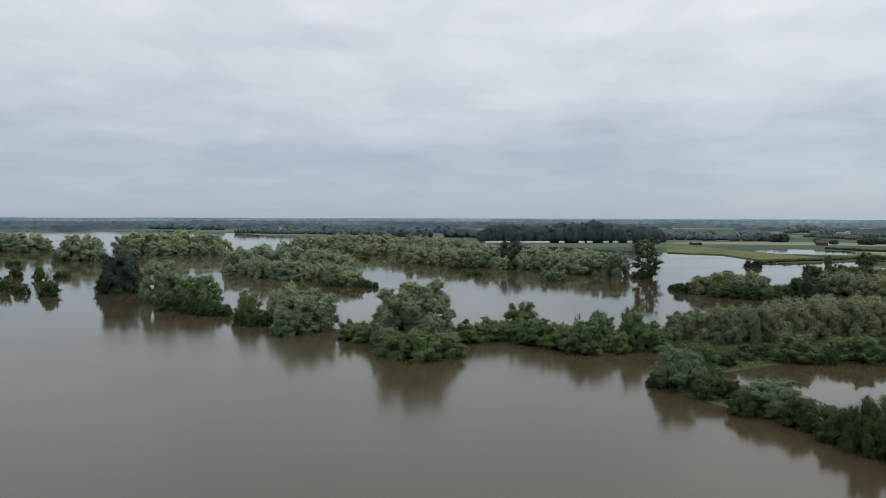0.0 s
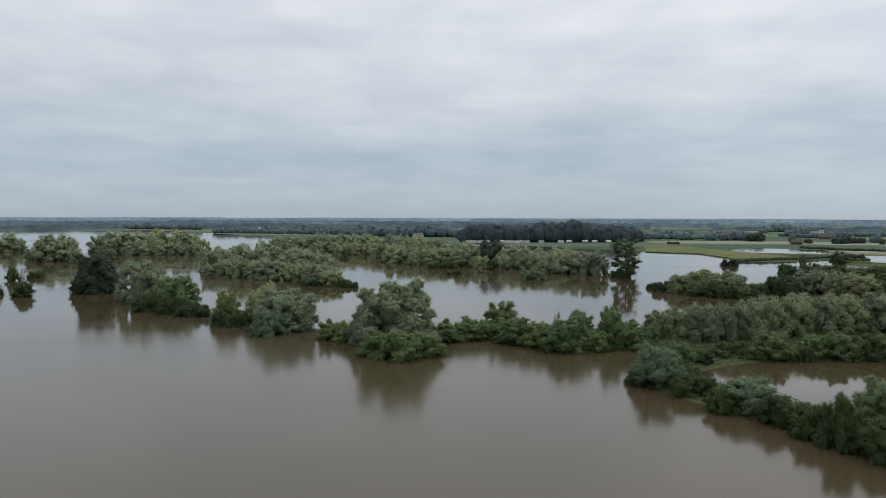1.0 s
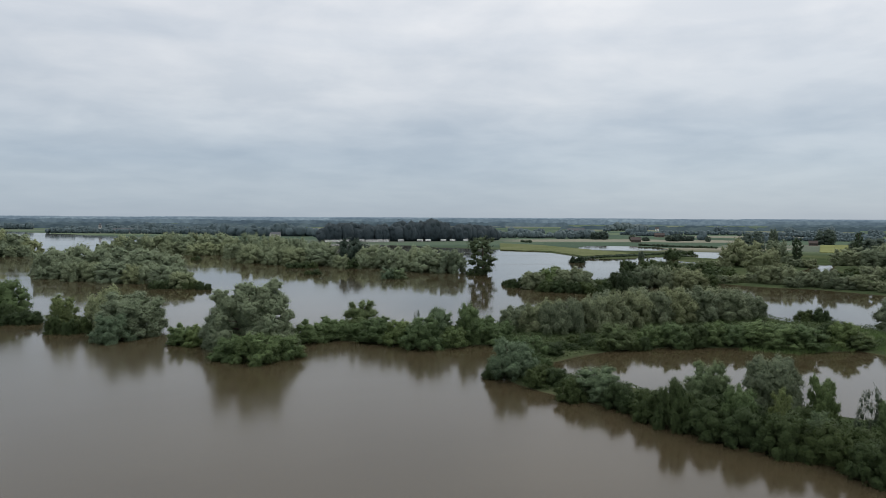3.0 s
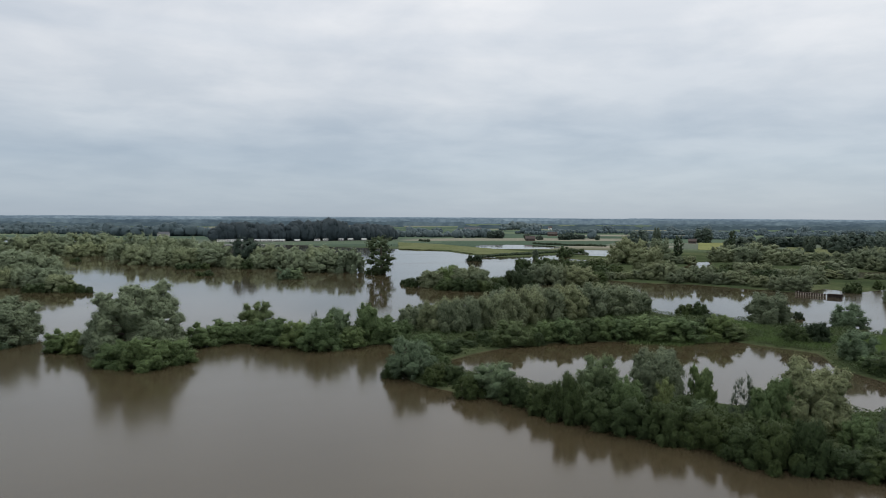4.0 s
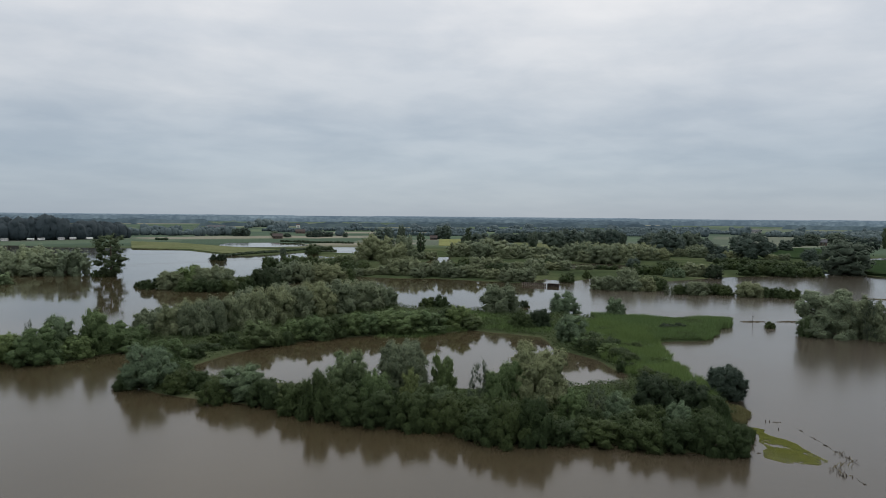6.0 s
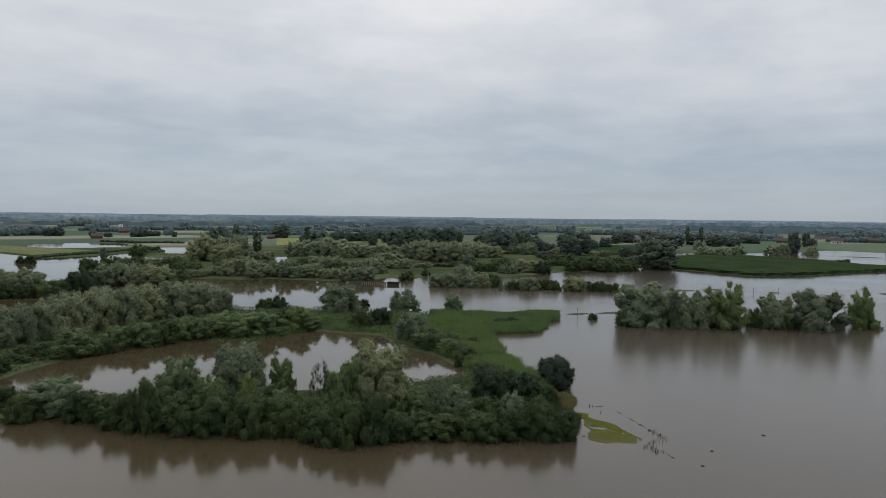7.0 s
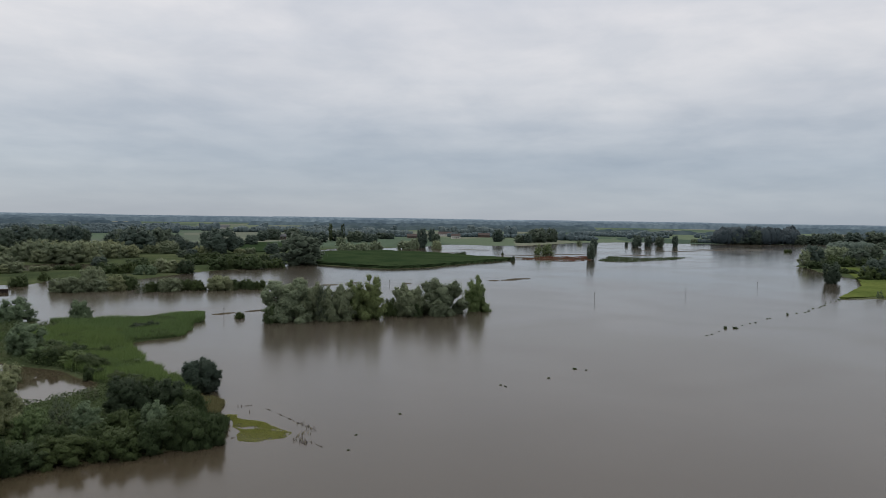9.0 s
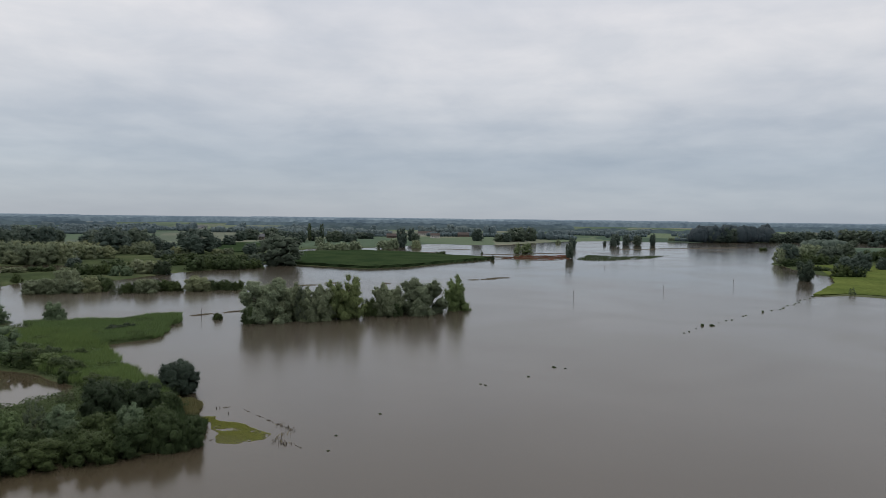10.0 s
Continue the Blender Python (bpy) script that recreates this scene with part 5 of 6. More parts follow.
reeds("dry_grass", DRY_GRASS, 7000, 0.8, "yellowish dry grass at the foot of the round tree", LEAF["H"], 20)
reeds("marsh_plants", RED_BAR, 7000, 0.8, "russet marsh plants standing in the flood", RUSSET, 19, -0.3, 0.47, 4.0)
reeds("marsh_grass", GREEN_BAR, 9000, 0.7, "dull green grass on a bar in the flood", LEAF["S"], 22, -0.3, 0.42, 4.0)


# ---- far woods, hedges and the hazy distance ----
def wood(name, rows, seed, label, mat, sprays=16):
    """Belts of broad overlapping crowns: from, to, depth, height and spacing in metres for each belt."""
    rnd = np.random.default_rng(seed)
    verts, tris, shade, n = [], [], [], 0
    for x0, y0, x1, y1, deep, high, gap in rows:
        long = math.hypot(x1 - x0, y1 - y0)
        along, side = ((x1 - x0) / long, (y1 - y0) / long), (-(y1 - y0) / long, (x1 - x0) / long)
        gap = min(gap, max(2.0, 0.55 * high))
        for line in range(max(1, int(deep / gap / 1.4))):
            for k in range(int(long / gap) + 1):
                s, off = (k + rnd.uniform(-0.45, 0.45)) * gap, (line + rnd.uniform(-0.35, 0.35)) * gap * 1.4
                x, y = x0 + s * along[0] + off * side[0], y0 + s * along[1] + off * side[1]
                z = float(ground_z(x, y))
                if z < 0.05 and math.hypot(x, y) > 600:
                    continue
                h = high * rnd.uniform(0.62, 1.08) * (0.8 + 0.35 * float(lattice(np.array(s / 30), np.array(off / 30 + 7), seed)))
                r = max(gap * 0.85, 0.34 * h) * rnd.uniform(0.8, 1.15)
                lumps = [(0, 0, 0.44 * h, r, 0.50 * h, 1)]
                for q in range(4):
                    a = q * 1.57 + rnd.uniform(0, 1.2)
                    lumps.append((math.cos(a) * r * 0.55, math.sin(a) * r * 0.55, h * rnd.uniform(0.45, 0.78), r * rnd.uniform(0.42, 0.6), h * rnd.uniform(0.16, 0.24), 0))
                for cx, cy, cz, rw, rh, fine in lumps:
                    bv, bf = BALL[fine]
                    p = bv * (rw, rw, rh) * rnd.uniform(0.86, 1.1, (len(bv), 1)) + (x + cx, y + cy, z + cz)
                    p[:, 2] = np.maximum(p[:, 2], z - 0.3)
                    verts.append(p)
                    tris.append(bf + n)
                    q = bv * 0.8 + np.array([cx, cy, 0.3 * h]) / h
                    shade.append(q / np.linalg.norm(q, axis=1)[:, None])
                    n += len(bv)
                if sprays:
                    d = rnd.normal(size=(sprays, 3))
                    d /= np.linalg.norm(d, axis=1)[:, None]
                    at = d * (r * 1.02, r * 1.02, 0.52 * h) + (x, y, z + 0.46 * h)
                    verts.append((at[:, None, :] + rnd.normal(size=(sprays, 3, 3)) * (0.75 / math.sqrt(sprays) * 0.2 * h + 0.12)).reshape(-1, 3))
                    shade.append(np.repeat(d, 3, axis=0))
                    tris.append(np.arange(sprays * 3).reshape(-1, 3) + n)
                    n += sprays * 3
    ob = new(name, mesh_from(name, np.concatenate(verts), np.concatenate(tris), mat, True, np.concatenate(shade)))
    return tagged(ob, label, "woods", kind="stuff")


# far crowns carry the haze in their base colour
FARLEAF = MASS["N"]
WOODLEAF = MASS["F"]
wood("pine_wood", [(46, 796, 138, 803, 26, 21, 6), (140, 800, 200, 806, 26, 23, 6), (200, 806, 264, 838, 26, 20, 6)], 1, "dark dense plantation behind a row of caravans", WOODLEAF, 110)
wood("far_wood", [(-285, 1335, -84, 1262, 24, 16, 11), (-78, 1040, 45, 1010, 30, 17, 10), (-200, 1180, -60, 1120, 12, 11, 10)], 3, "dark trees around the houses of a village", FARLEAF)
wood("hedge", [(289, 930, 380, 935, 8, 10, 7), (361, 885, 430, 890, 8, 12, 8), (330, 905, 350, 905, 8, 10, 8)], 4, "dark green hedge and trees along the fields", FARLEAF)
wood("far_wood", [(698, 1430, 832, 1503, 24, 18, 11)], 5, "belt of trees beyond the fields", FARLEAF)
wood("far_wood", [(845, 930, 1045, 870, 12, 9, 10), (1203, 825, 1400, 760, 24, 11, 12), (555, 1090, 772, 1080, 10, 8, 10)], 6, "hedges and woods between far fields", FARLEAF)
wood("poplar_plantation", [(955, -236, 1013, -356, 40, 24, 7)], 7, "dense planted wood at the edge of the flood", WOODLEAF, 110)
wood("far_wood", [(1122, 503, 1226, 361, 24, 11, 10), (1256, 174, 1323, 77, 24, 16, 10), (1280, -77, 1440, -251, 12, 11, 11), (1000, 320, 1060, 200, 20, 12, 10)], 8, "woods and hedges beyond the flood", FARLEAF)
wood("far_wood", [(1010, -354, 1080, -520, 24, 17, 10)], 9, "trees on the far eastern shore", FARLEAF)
wood("shore_trees", [(790, -310, 980, -480, 24, 9, 9)], 11, "grey-green willows massed on the far eastern shore", LEAF["D"])

wood("dyke_hedge", [(202, 452, 250, 472, 4, 2.4, 3.0), (250, 472, 319, 516, 4, 2.2, 3.2), (270, 461, 303, 476, 3, 2.0, 3.0)], 13, "low dark hedge along a flooded dyke", LEAF["K"])
wood("ditch_bushes", [(353, 654, 367, 620, 1, 2.6, 7), (367, 620, 393, 583, 1, 2.4, 9), (266, 762, 270, 744, 1, 3.0, 6)], 14, "low dark bushes along a ditch in the meadows", LEAF["K"])
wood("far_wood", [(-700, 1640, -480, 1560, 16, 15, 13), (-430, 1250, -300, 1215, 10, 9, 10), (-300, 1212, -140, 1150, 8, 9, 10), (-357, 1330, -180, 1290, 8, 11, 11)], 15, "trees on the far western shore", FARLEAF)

# hedgerows along the field edges of the plain
rnd = random.Random(12)
belts = []
for k in range(34):
    az, far = radians(rnd.uniform(-6, 116) if k % 3 else rnd.uniform(40, 100)), rnd.uniform(950, 1560)
    x, y = far * math.sin(az), far * math.cos(az)
    way = az + rnd.uniform(-0.35, 0.35)
    long = rnd.uniform(50, 170)
    belts.append((x, y, x + math.cos(way) * long, y - math.sin(way) * long, rnd.choice([4, 4, 4, 14]), rnd.uniform(4, 9), 9))
for k in range(60):
    az, far = radians(rnd.uniform(2, 114)), rnd.uniform(880, 1600)
    x, y = far * math.sin(az), far * math.cos(az)
    belts.append((x, y, x + math.cos(az) * rnd.uniform(8, 30), y - math.sin(az) * 12, rnd.choice([8, 16]), rnd.uniform(8, 15), 9))
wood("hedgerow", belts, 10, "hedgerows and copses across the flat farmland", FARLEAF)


# emissive colour with the distance haze already in it
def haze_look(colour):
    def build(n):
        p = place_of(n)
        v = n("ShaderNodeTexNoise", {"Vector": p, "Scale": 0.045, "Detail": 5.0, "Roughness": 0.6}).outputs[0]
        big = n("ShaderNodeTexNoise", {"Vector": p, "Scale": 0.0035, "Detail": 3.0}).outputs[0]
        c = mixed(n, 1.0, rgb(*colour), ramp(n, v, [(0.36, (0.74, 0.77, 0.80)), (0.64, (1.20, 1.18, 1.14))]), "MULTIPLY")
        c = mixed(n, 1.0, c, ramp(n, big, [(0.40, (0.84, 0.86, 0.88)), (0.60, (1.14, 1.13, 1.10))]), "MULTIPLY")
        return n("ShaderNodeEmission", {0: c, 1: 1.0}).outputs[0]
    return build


def skyline(far, low, high, seed, colour, bare):
    """A glowing ring of distant wooded country in a haze colour, with an uneven crest, far beyond all else."""
    a = np.radians(np.concatenate([np.arange(-40, 122, 0.12), np.arange(122, 320, 2.0)]))
    steps = len(a)
    x, y = far * np.sin(a), far * np.cos(a)
    k = far * a
    clump = lattice(k / 560, 0 * a + seed, seed) + 0.25 * lattice(k / 150, 0 * a, seed + 1)
    tall = 0.68 * np.clip((clump - bare) * 30, 0, 1) + 0.16 * lattice(k / 24, 0 * a, seed + 2) + 0.14 * lattice(k / 9, 0 * a, seed + 3) + 0.08 * lattice(k / 4, 0 * a, seed + 4)
    crest = low + (high - low) * tall
    back = 1.012
    ring = [np.stack([x, y, 0 * a - 1], -1), np.stack([x, y, crest * 0.8], -1), np.stack([x * 1.004, y * 1.004, crest], -1), np.stack([x * back, y * back, 0 * a - 1], -1)]
    i = np.arange(steps)
    j = (i + 1) % steps
    quads = np.concatenate([np.stack([i + k * steps, j + k * steps, j + (k + 1) * steps, i + (k + 1) * steps], -1) for k in range(3)])
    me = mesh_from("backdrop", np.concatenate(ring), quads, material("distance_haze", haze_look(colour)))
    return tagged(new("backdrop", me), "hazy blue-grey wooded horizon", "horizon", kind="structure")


# haze put into the colours by hand: each farther ring paler and bluer
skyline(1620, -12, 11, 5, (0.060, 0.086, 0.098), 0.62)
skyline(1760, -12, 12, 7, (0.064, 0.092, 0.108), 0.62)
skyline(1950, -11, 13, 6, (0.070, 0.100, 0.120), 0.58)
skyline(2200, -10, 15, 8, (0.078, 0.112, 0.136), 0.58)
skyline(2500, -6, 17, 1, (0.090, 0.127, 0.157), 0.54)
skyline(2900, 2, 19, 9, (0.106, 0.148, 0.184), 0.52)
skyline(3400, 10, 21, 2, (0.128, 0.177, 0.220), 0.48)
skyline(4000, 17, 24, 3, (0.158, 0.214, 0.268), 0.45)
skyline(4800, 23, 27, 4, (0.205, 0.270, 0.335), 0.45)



# ---- houses, caravans and works on the far land ----
def house(x, y, turn, wide, deep, eaves, wall_mat, roof_mat, label, windows=3, name="house"):
    wide, deep, eaves = wide * 0.7, deep * 0.7, eaves * 0.8
    ob = new(name)
    ob.matrix_world = pose(x, y, max(0.0, float(ground_z(x, y))) - 0.05, 0, 0, turn)
    tagged(ob, label, "house", "buildings of the plain")
    ridge = eaves + deep * 0.42
    bm = bmesh.new()
    ends = []
    for sx in (-wide / 2, wide / 2):
        ends.append([bm.verts.new((sx, -deep / 2, 0)), bm.verts.new((sx, deep / 2, 0)), bm.verts.new((sx, deep / 2, eaves)), bm.verts.new((sx, 0, ridge)), bm.verts.new((sx, -deep / 2, eaves))])
    bm.faces.new(ends[0][::-1]), bm.faces.new(ends[1])
    for k in range(5):
        bm.faces.new([ends[0][k], ends[0][(k + 1) % 5], ends[1][(k + 1) % 5], ends[1][k]])
    bmesh.ops.recalc_face_normals(bm, faces=bm.faces[:])
    part("wall", bm, wall_mat, ob)
    bm = bmesh.new()
    tilt = math.atan2(ridge - eaves, deep / 2)
    slope = math.hypot(ridge - eaves, deep / 2) + 0.5
    for s in (-1, 1):
        m = Matrix.Translation((0, s * deep / 4 * 1.06, (eaves + ridge) / 2 + 0.12)) @ Matrix.Rotation(-s * tilt, 4, "X") @ Matrix.Diagonal((wide + 0.7, slope, 0.18, 1))
        bmesh.ops.create_cube(bm, size=1.0, matrix=m)
    part("roof", bm, roof_mat, ob)
    part("chimney", box(bmesh.new(), wide * 0.3, 0, ridge - 0.4, 0.7, 0.6, 1.4, 0.04), BRICK, ob)
    for s in (-1, 1):
        for k in range(windows):
            wx = (k + 0.5) / windows * wide * 0.86 - wide * 0.43
            part("window", box(bmesh.new(), wx, s * (deep / 2 + 0.01), eaves * 0.35, 1.2, 0.14, eaves * 0.42, 0.02), DARKGLASS, ob)
    part("door", box(bmesh.new(), wide * 0.05, -deep / 2 - 0.02, 0.0, 1.0, 0.12, 2.05, 0.02), TIMBER, ob)
    return ob


house(49, 868, 12, 10, 8, 4.5, RENDER, SLATE, "white farmhouse with a grey roof by the plantation")
house(-245, 1236, 8, 52, 12, 4.5, RENDER, SLATE, "long low white building with a grey roof", 9, "long_building")
house(-180, 1190, 8, 24, 11, 4.0, RENDER, TILES, "white house with a brown roof beyond the willows", 5)
house(-84, 1225, -15, 18, 9, 4.5, BRICK, TILES, "brick house among dark trees")
house(-7, 1008, 20, 20, 9, 4.0, RENDER, SLATE, "pale low house among dark trees", 4)
house(27, 1100, -10, 26, 10, 4.2, BRICK, SLATE, "brick farm building with a slate roof", 5, "barn")
house(500, 1106, -24, 30, 12, 5.5, WHITE, SLATE, "white-walled barn between hedges", 4, "barn")
house(790, 1388, -30, 11, 9, 6.5, WHITE, TILES, "white gabled house on the plain", 2)
house(560, 1290, -25, 48, 14, 4.0, BRICK, SLATE, "long farm shed beyond the hedges", 6, "barn")
house(398, 746, -28, 16, 10, 3.6, BRICK, TILES, "brick farmhouse with a brown roof")
house(540, 942, -28, 20, 10, 3.8, BRICK, TILES, "brick house by a hedge")
house(540, 634, -40, 12, 8, 3.2, BRICK, TILES, "low brick house behind a pale field", 4)
house(811, 588, -50, 20, 10, 4.0, RENDER, SLATE, "pale farm building among dark trees", 4)
house(770, 246, -72, 18, 10, 5.0, RENDER, TILES, "white-gabled farmhouse behind the crop fields", 4)
house(792, 230, -72, 14, 9, 4.5, RENDER, TILES, "white house beside a farm", 3)
house(806, 306, -70, 16, 10, 4.5, BRICK, SLATE, "brick house behind the fields")
house(956, 171, -80, 34, 10, 3.6, BRICK, TILES, "row of brick houses beyond the flood", 7, "row_house")
house(985, 120, -80, 18, 10, 4.2, RENDER, TILES, "pale house beyond the flood", 4)
house(1065, 87, -84, 24, 10, 4.4, BRICK, TILES, "brick house with a brown roof beyond the flood", 5)
house(1040, 60, -84, 10, 8, 4.2, WHITE, SLATE, "small white house by the far water", 2)
house(1120, 150, -84, 40, 11, 3.8, RENDER, TILES, "long pale farm building beyond the flood", 7, "barn")
house(1230, -70, -95, 18, 10, 5.0, RENDER, SLATE, "white house on the far shore", 4)
house(1370, 640, -60, 26, 12, 4.5, RENDER, SLATE, "pale barn on the plain", 4, "barn")

tower = new("church_tower")
tower.matrix_world = pose(-281, 1230, 0.4, 0, 0, 8)
tagged(tower, "small pale church tower with a pointed roof", "church tower", "buildings of the plain")
part("shaft", box(bmesh.new(), 0, 0, 0, 4.4, 4.4, 12, 0.1), RENDER, tower)
bm = bmesh.new()
bmesh.ops.create_cone(bm, cap_ends=True, segments=4, radius1=3.4, radius2=0.2, depth=4, matrix=Matrix.Translation((0, 0, 14)) @ Matrix.Rotation(radians(45), 4, "Z"))
part("spire", bm, SLATE, tower)
for s in (-1, 1):
    part("louvre", box(bmesh.new(), s * 1.0, -2.22, 8.5, 1.0, 0.1, 2.6, 0.02), DARKGLASS, tower)


def caravan_meshes():
    made = {}
    bm = box(bmesh.new(), 0, 0, 0.45, 6.2, 2.3, 2.1, 0.22)
    made["body"] = bm
    made["window"] = [box(bmesh.new(), x, s * 1.15, 1.35, 1.3, 0.05, 0.6, 0.02) for x in (-1.8, 0.2, 2.0) for s in (-1, 1)]
    made["wheel"] = []
    for s in (-1, 1):
        bm = bmesh.new()
        bmesh.ops.create_cone(bm, cap_ends=True, segments=14, radius1=0.34, radius2=0.34, depth=0.2, matrix=Matrix.Translation((0, s * 1.0, 0.34)) @ Matrix.Rotation(radians(90), 4, "X"))
        made["wheel"].append(bm)
    made["hitch"] = box(bmesh.new(), -3.7, 0, 0.42, 1.4, 0.18, 0.12, 0.02)
    return made


first = new("caravan")
tagged(first, "white caravan parked in front of dark woods", "caravan", "parked caravans")
kit = caravan_meshes()
part("body", kit["body"], WHITE, first)
for bm in kit["window"]:
    part("window", bm, DARKGLASS, first)
for bm in kit["wheel"]:
    part("wheel", bm, RUBBER, first)
part("hitch", kit["hitch"], TIMBER, first)
rnd = random.Random(3)
stands = [(50 + k * 6.7, 781 + rnd.uniform(-2, 2)) for k in range(4)] + [(88 + k * 6.6, 783 + rnd.uniform(-2, 2)) for k in range(5)] + [(134 + k * 15 + rnd.uniform(-5, 5), 786 + k * 3) for k in range(6)]
for k, (x, y) in enumerate(stands):
    m = pose(x, y, float(ground_z(x, y)) - 0.02, 0, 0, rnd.uniform(-25, 25))
    if k == 0:
        first.matrix_world = m
    else:
        copy_thing(first, m)

# ---- timber jetty drowned in the side channel ----
jetty = new("jetty")
jetty.matrix_world = pose(216.8, 198.0, -0.4, 0, 0, math.degrees(math.atan2(-13.8, 5.8)))
tagged(jetty, "half-drowned dark timber jetty with pale piles", "jetty")
rnd = random.Random(8)
PALEWOOD = mottled("pale_weathered_wood", (0.28, 0.25, 0.21), (0.40, 0.36, 0.31), 1.5, 0.85)
for k in range(13):
    part("pile", box(bmesh.new(), k * 0.85, 0, -0.2, 0.24, 0.24, rnd.uniform(1.6, 2.0), 0.03), PALEWOOD, jetty)
for k in range(12):
    part("board", box(bmesh.new(), 0.45 + k * 0.85, 0.18, 0.5, 0.52, 0.08, rnd.uniform(0.8, 1.1), 0.01), TIMBER, jetty)
part("beam", box(bmesh.new(), 5.1, 0.0, 1.35, 10.8, 0.3, 0.22, 0.03), TIMBER, jetty)
part("hut", box(bmesh.new(), 13.2, 0.2, 0.0, 4.4, 2.4, 1.5, 0.06), DARKWOOD, jetty, "dark boarded end of the jetty")
part("plank", box(bmesh.new(), 13.2, 0.2, 1.52, 4.8, 2.8, 0.1, 0.02), DARKWOOD, jetty)

# ---- river marks, fence posts, tufts and drift ----
bm = bmesh.new()
bmesh.ops.create_cone(bm, cap_ends=True, segments=8, radius1=0.06, radius2=0.05, depth=3.4, matrix=Matrix.Translation((0, 0, 1.3)))
mark = new("river_mark")
tagged(mark, "thin river marker post with a dark head in the flood", "marker post", "river markers")
part("post", bm, TIMBER, mark)
bm = bmesh.new()
bmesh.ops.create_cone(bm, cap_ends=True, segments=10, radius1=0.20, radius2=0.10, depth=0.45, matrix=Matrix.Translation((0, 0, 3.2)))
part("topmark", bm, TIMBER, mark)
MARKS = [(251.3, -18.4, 1.0), (282.5, -55.0, 0.95), (316.4, -90.8, 1.0), (364.8, -121.5, 0.9), (416.5, -47.8, 0.6), (287.9, 62.4, 0.75), (184.9, 86.6, 0.85), (305.3, 56.9, 0.5)]
for k, (x, y, s) in enumerate(MARKS):
    m = pose(x, y, -0.4) @ Matrix.Diagonal((1, 1, s, 1))
    if k == 0:
        mark.matrix_world = m
    else:
        copy_thing(mark, m)

FENCE = [(97.9, 43.6), (98.2, 43.2), (99.1, 42.1), (98.0, 39.5), (95.6, 40.9), (95.0, 36.1), (92.5, 33.3), (90.4, 30.3), (89.6, 29.8), (84.3, 28.9), (83.7, 28.4), (83.9, 27.8), (84.1, 27.4)]
rnd = random.Random(21)
for x, y in FENCE:
    ob = new("fence_post")
    z = min(float(ground_z(x, y)), 0.0)
    ob.matrix_world = pose(x, y, z - 0.05, rnd.uniform(-6, 6), rnd.uniform(-6, 6), rnd.uniform(0, 90))
    tagged(ob, "weathered wooden fence post leaning in the flood", "fence post", "fence posts")
    v, f = [], []
    tall = rnd.uniform(0.4, 0.75)
    tube(v, f, [(0, 0, 0), (0.01, 0, tall * 0.6), (0, 0, tall), (0, 0, tall + 0.03)], [0.06, 0.055, 0.05, 0.03], 7)
    part("post", mesh_from("post", v, f, TIMBER), None, ob)


def tuft(x, y, wide, tall, seed):
    """A low raft of drowned plants breaking the surface."""
    rnd = np.random.default_rng(seed)
    ob = new("drowned_tuft")
    ob.matrix_world = pose(x, y, 0)
    tagged(ob, "dark drowned bush top breaking the water", "shrub", "drowned tufts")
    n = int(40 + 90 * wide)
    a, r = rnd.uniform(0, 6.28, n), np.sqrt(rnd.uniform(0, 1, n)) * wide / 2
    base = np.stack([np.cos(a) * r, np.sin(a) * r * 0.8, -0.3 + 0 * a], -1)
    hgt = (tall * (1.1 - (r / wide * 2) ** 2) * rnd.uniform(0.5, 1.1, n) + 0.3)[:, None]
    tip = base + np.concatenate([rnd.normal(size=(n, 2)) * 0.25 * hgt, hgt], 1)
    side = np.stack([np.cos(a + 1.3), np.sin(a + 1.3), 0 * a], -1) * 0.09
    v = np.stack([base - side, base + side, tip + side * 0.5, tip - side * 0.5], 1).reshape(-1, 3)
    part("crown", mesh_from("crown", v, np.arange(n * 4).reshape(-1, 4), LEAF["S"]), None, ob)
    tv, tf = [], []
    tube(tv, tf, [(0, 0, -0.45), (0.05, 0.03, tall * 0.5), (0.0, 0.1 * wide, tall * 0.8)], [0.05, 0.03, 0.01], 6)
    part("trunk", mesh_from("trunk", tv, tf, BARK), None, ob)


rnd = random.Random(31)
TUFTS = [(196.0, -48.5, 2.2, 1.0), (196.6, -51.2, 3.4, 0.7), (229.2, -74.8, 0.7, 1.1), (234.2, -79.1, 1.2, 0.4), (182.2, -40.7, 0.6, 0.3), (184.5, -42.5, 0.9, 0.3),
         (207.3, -57.8, 0.9, 0.3), (209.0, -59.8, 1.3, 0.3), (218.3, -65.7, 0.7, 0.4), (220.0, -67.0, 0.8, 0.3), (190.2, -45.5, 0.5, 0.2), (202.5, -54.5, 0.6, 0.2)]
TUFTS += [(238 + k * 3.6 + rnd.uniform(-1, 1), -82 - k * 2.35 + rnd.uniform(-0.8, 0.8), rnd.uniform(0.8, 2.2), rnd.uniform(0.15, 0.45)) for k in range(14)]
TUFTS += [(135.2, -6.5, 2.0, 0.4), (134.6, -8.6, 0.8, 0.2), (126.3, -1.6, 0.3, 0.3), (118.5, 5.6, 0.25, 0.25), (98.7, 19.6, 0.4, 0.2), (88.0, 23.2, 0.25, 0.2), (82.0, 22.6, 0.4, 0.15), (119.2, 6.5, 0.3, 0.25)]
for k, row in enumerate(TUFTS):
    tuft(row[0], row[1], row[2] * 0.5, row[3] * 0.55, 100 + k)


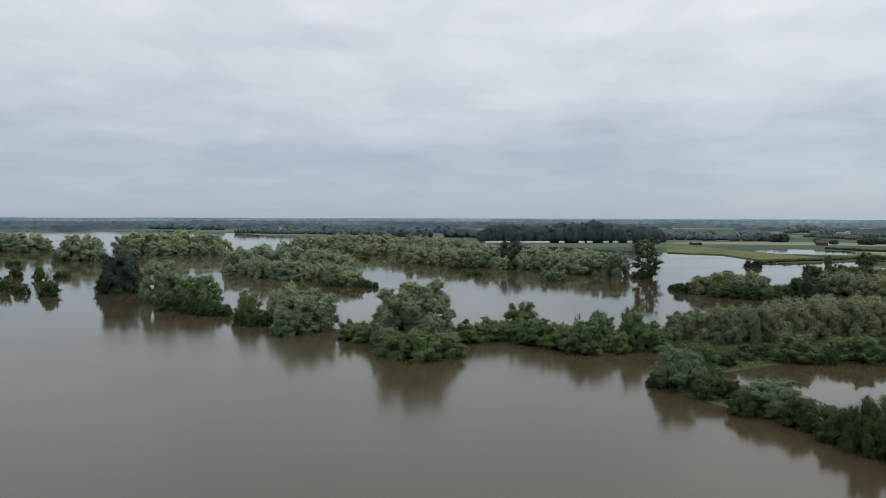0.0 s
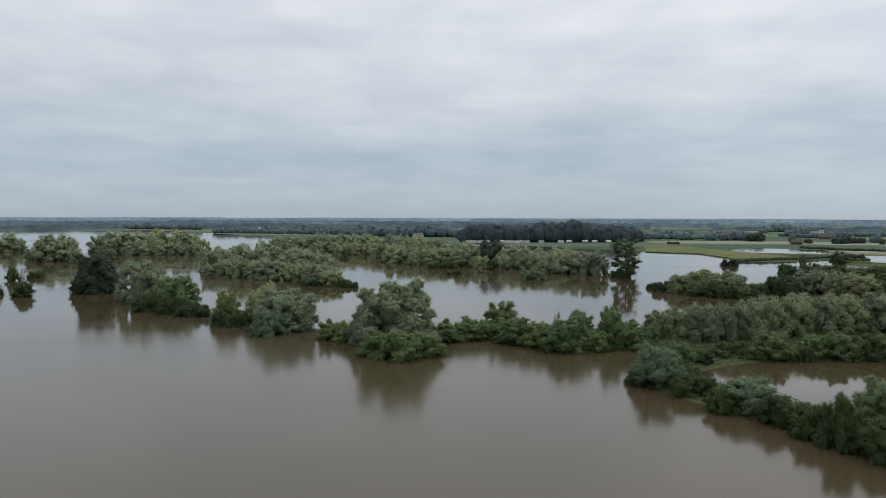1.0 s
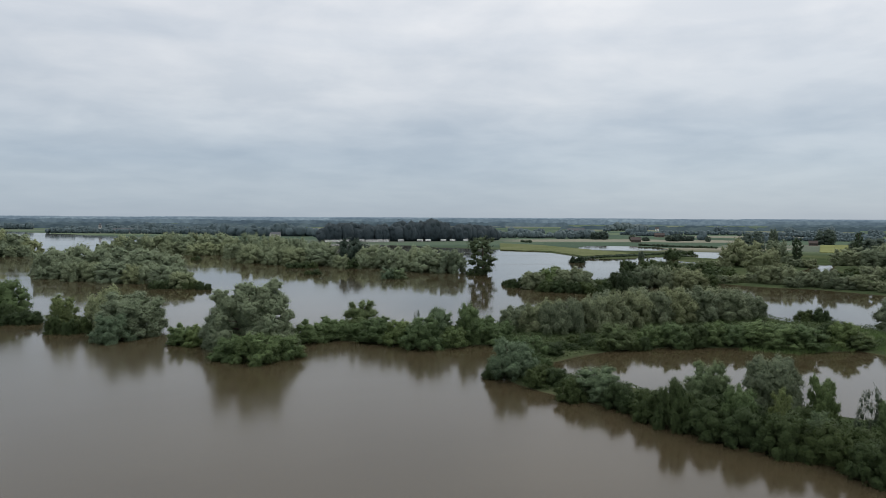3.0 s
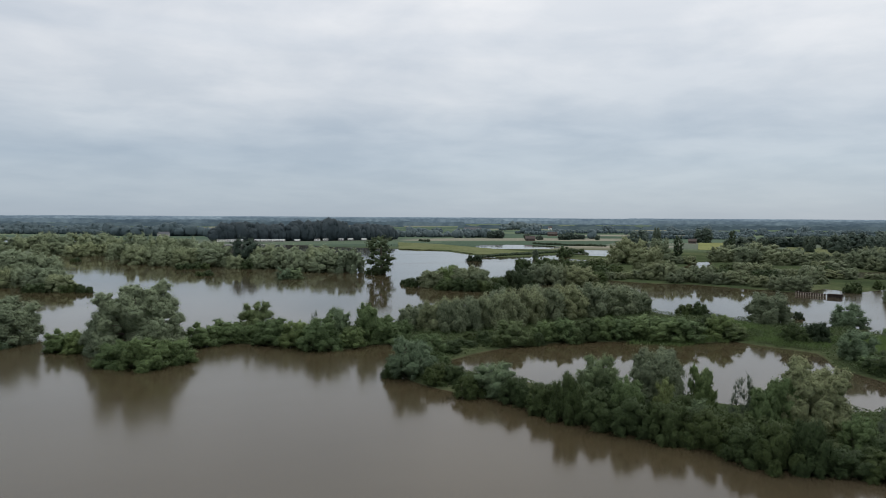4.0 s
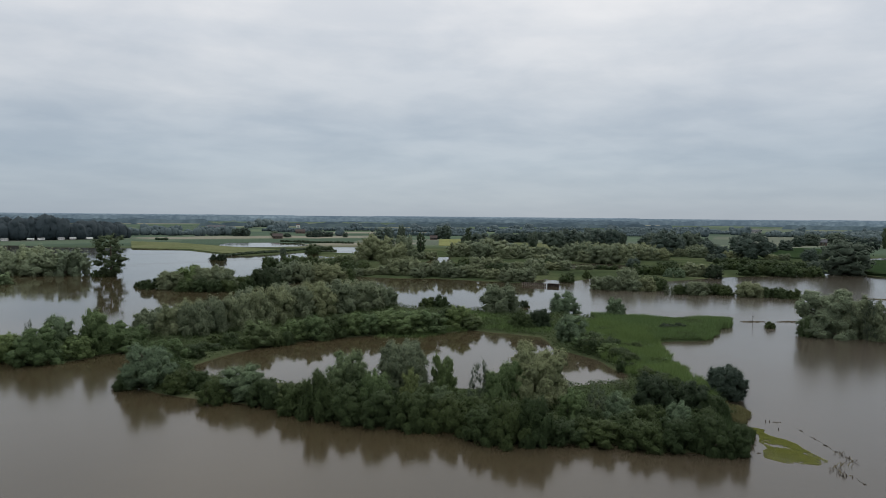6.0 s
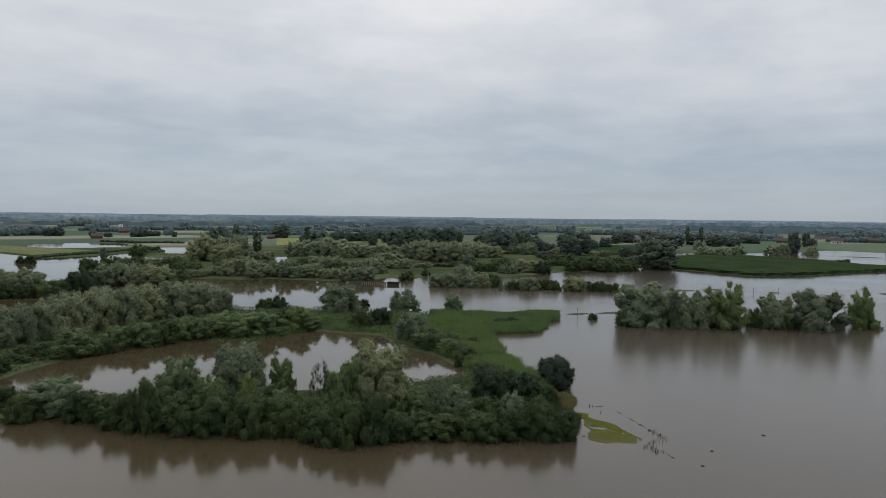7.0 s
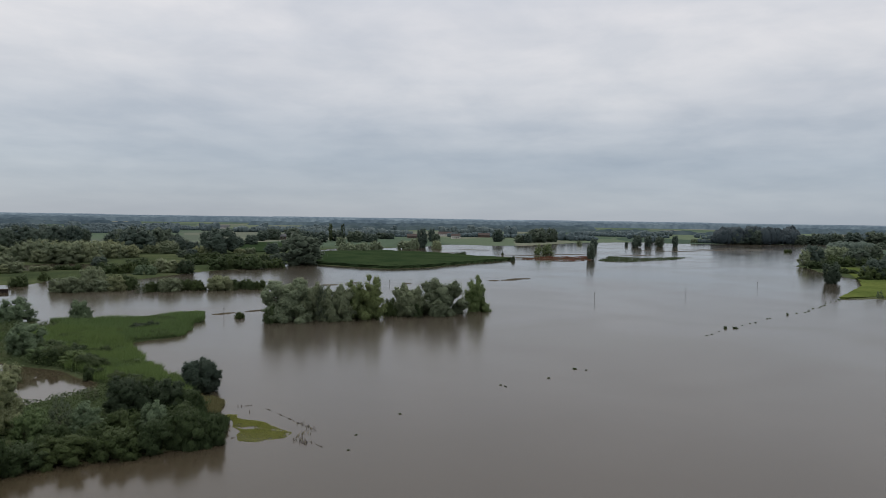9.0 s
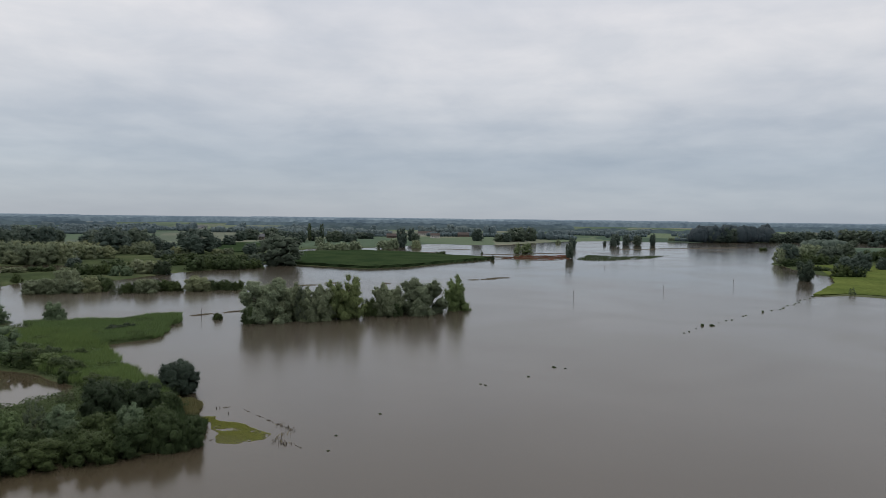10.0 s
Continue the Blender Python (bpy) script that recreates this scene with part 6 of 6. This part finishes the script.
def drift(x, y, turn, long, wide, seed, fine=1.0):
    """A floating raft of reed stalks, twigs and a branch or two."""
    rnd = np.random.default_rng(seed)
    ob = new("drift_raft")
    ob.matrix_world = pose(x, y, 0, 0, 0, turn)
    tagged(ob, "floating raft of dark reed stalks and twigs", "driftwood", "drift rafts")
    n = int((40 + long * wide * 6) * min(1.0, fine * 1.5))
    c = np.stack([rnd.normal(0, long / 4, n), rnd.normal(0, wide / 4, n), rnd.uniform(0.0, 0.16, n) * fine], -1)
    a = rnd.normal(0, 0.5, n)
    half = np.stack([np.cos(a), np.sin(a), rnd.normal(0, 0.08, n)], -1) * rnd.uniform(0.3, 0.9, n)[:, None] * fine
    up = np.stack([-np.sin(a) * 0.08, np.cos(a) * 0.08, 0.07 + 0 * a], -1) * fine
    v = np.stack([c - half - up, c + half - up, c + half + up, c - half + up], 1).reshape(-1, 3)
    tagged(part("reed_mat", mesh_from("reed_mat", v, np.arange(n * 4).reshape(-1, 4), DRIFT), None, ob), kind="stuff")
    tv, tf = [], []
    tube(tv, tf, [(-long * 0.3, 0, 0.0), (0, wide * 0.1, 0.14), (long * 0.3, -wide * 0.1, 0.08)], [0.04 * fine, 0.05 * fine, 0.02 * fine], 6)
    part("branch", mesh_from("branch", tv, tf, TIMBER), None, ob)


def brushwood(x, y, long, seed):
    """Dead branches and reed stalks caught against a drowned fence."""
    rnd = random.Random(seed)
    ob = new("brushwood")
    ob.matrix_world = pose(x, y, 0, 0, 0, rnd.uniform(0, 180))
    tagged(ob, "tangle of dead yellowish branches caught on a drowned fence", "brushwood", "brushwood by the grass bar")
    for k in range(8):
        a = rnd.uniform(0, 6.28)
        foot = Vector((rnd.uniform(-0.5, 0.5) * long, rnd.uniform(-0.35, 0.35), -0.15))
        reach = rnd.uniform(0.3, 0.7)
        tip = foot + Vector((math.cos(a) * reach, math.sin(a) * reach, rnd.uniform(0.2, 0.7)))
        mid = foot.lerp(tip, 0.5) + Vector((0, 0, rnd.uniform(0.0, 0.15)))
        v, f = [], []
        tube(v, f, [foot, mid, tip], [0.035, 0.028, 0.012], 5)
        part("branch", mesh_from("branch", v, f, rnd.choice([DRIFT, STRAW, TIMBER])), None, ob)


for k, (x, y) in enumerate([(89.4, 29.9), (87.4, 29.8), (86.0, 30.1), (84.5, 29.8), (84.0, 28.9), (91.2, 31.7)]):
    brushwood(x, y, 1.3, 60 + k)
for k, (x, y, turn, long) in enumerate([(98.6, 42.6, -60, 1.6), (97.2, 38.6, 55, 1.2), (95.0, 36.1, 52, 2.2), (93.2, 34.0, 50, 2.0), (91.6, 32.2, 48, 2.4), (90.4, 30.6, 50, 2.2), (86.7, 39.9, 20, 0.9), (83.9, 38.1, 20, 0.8), (82.9, 26.4, 40, 1.2), (83.6, 28.8, 40, 2.4)]):
    drift(x, y, turn, long * 0.8, 0.3, 700 + k, 0.22)
for k, row in enumerate([(297, 57, -65, 5, 1.4), (323, 21.6, -65, 7, 1.6), (328, 15.5, -65, 9, 1.6), (337, 9.6, -62, 12, 2.4), (333, 12.5, -65, 8, 1.6), (281, 87.7, -62, 9, 1.6), (282, 86, -60, 8, 1.6), (293, 79, -60, 7, 2),
                         (497, 9, -80, 26, 3), (490, -10, -85, 18, 3), (520, 4, -85, 30, 5), (512, -16, -85, 26, 5), (530, 30, -85, 30, 3), (560, 20, -85, 26, 3), (590, -20, -85, 30, 4), (600, -75, -85, 24, 3),
                         (191, 89, -35, 9, 0.8), (199, 83, -35, 9, 0.8), (206, 79, -35, 6, 0.8), (640, 60, -85, 22, 3), (575, 75, -80, 20, 4), (700, -120, -85, 40, 4), (760, -190, -85, 50, 4), (740, -160, -85, 40, 4), (800, -215, -85, 40, 4), (690, -180, -80, 30, 3)]):
    drift(*row[:3], row[3] * (0.6 if row[0] < 400 else 1.0), row[4], 400 + k)
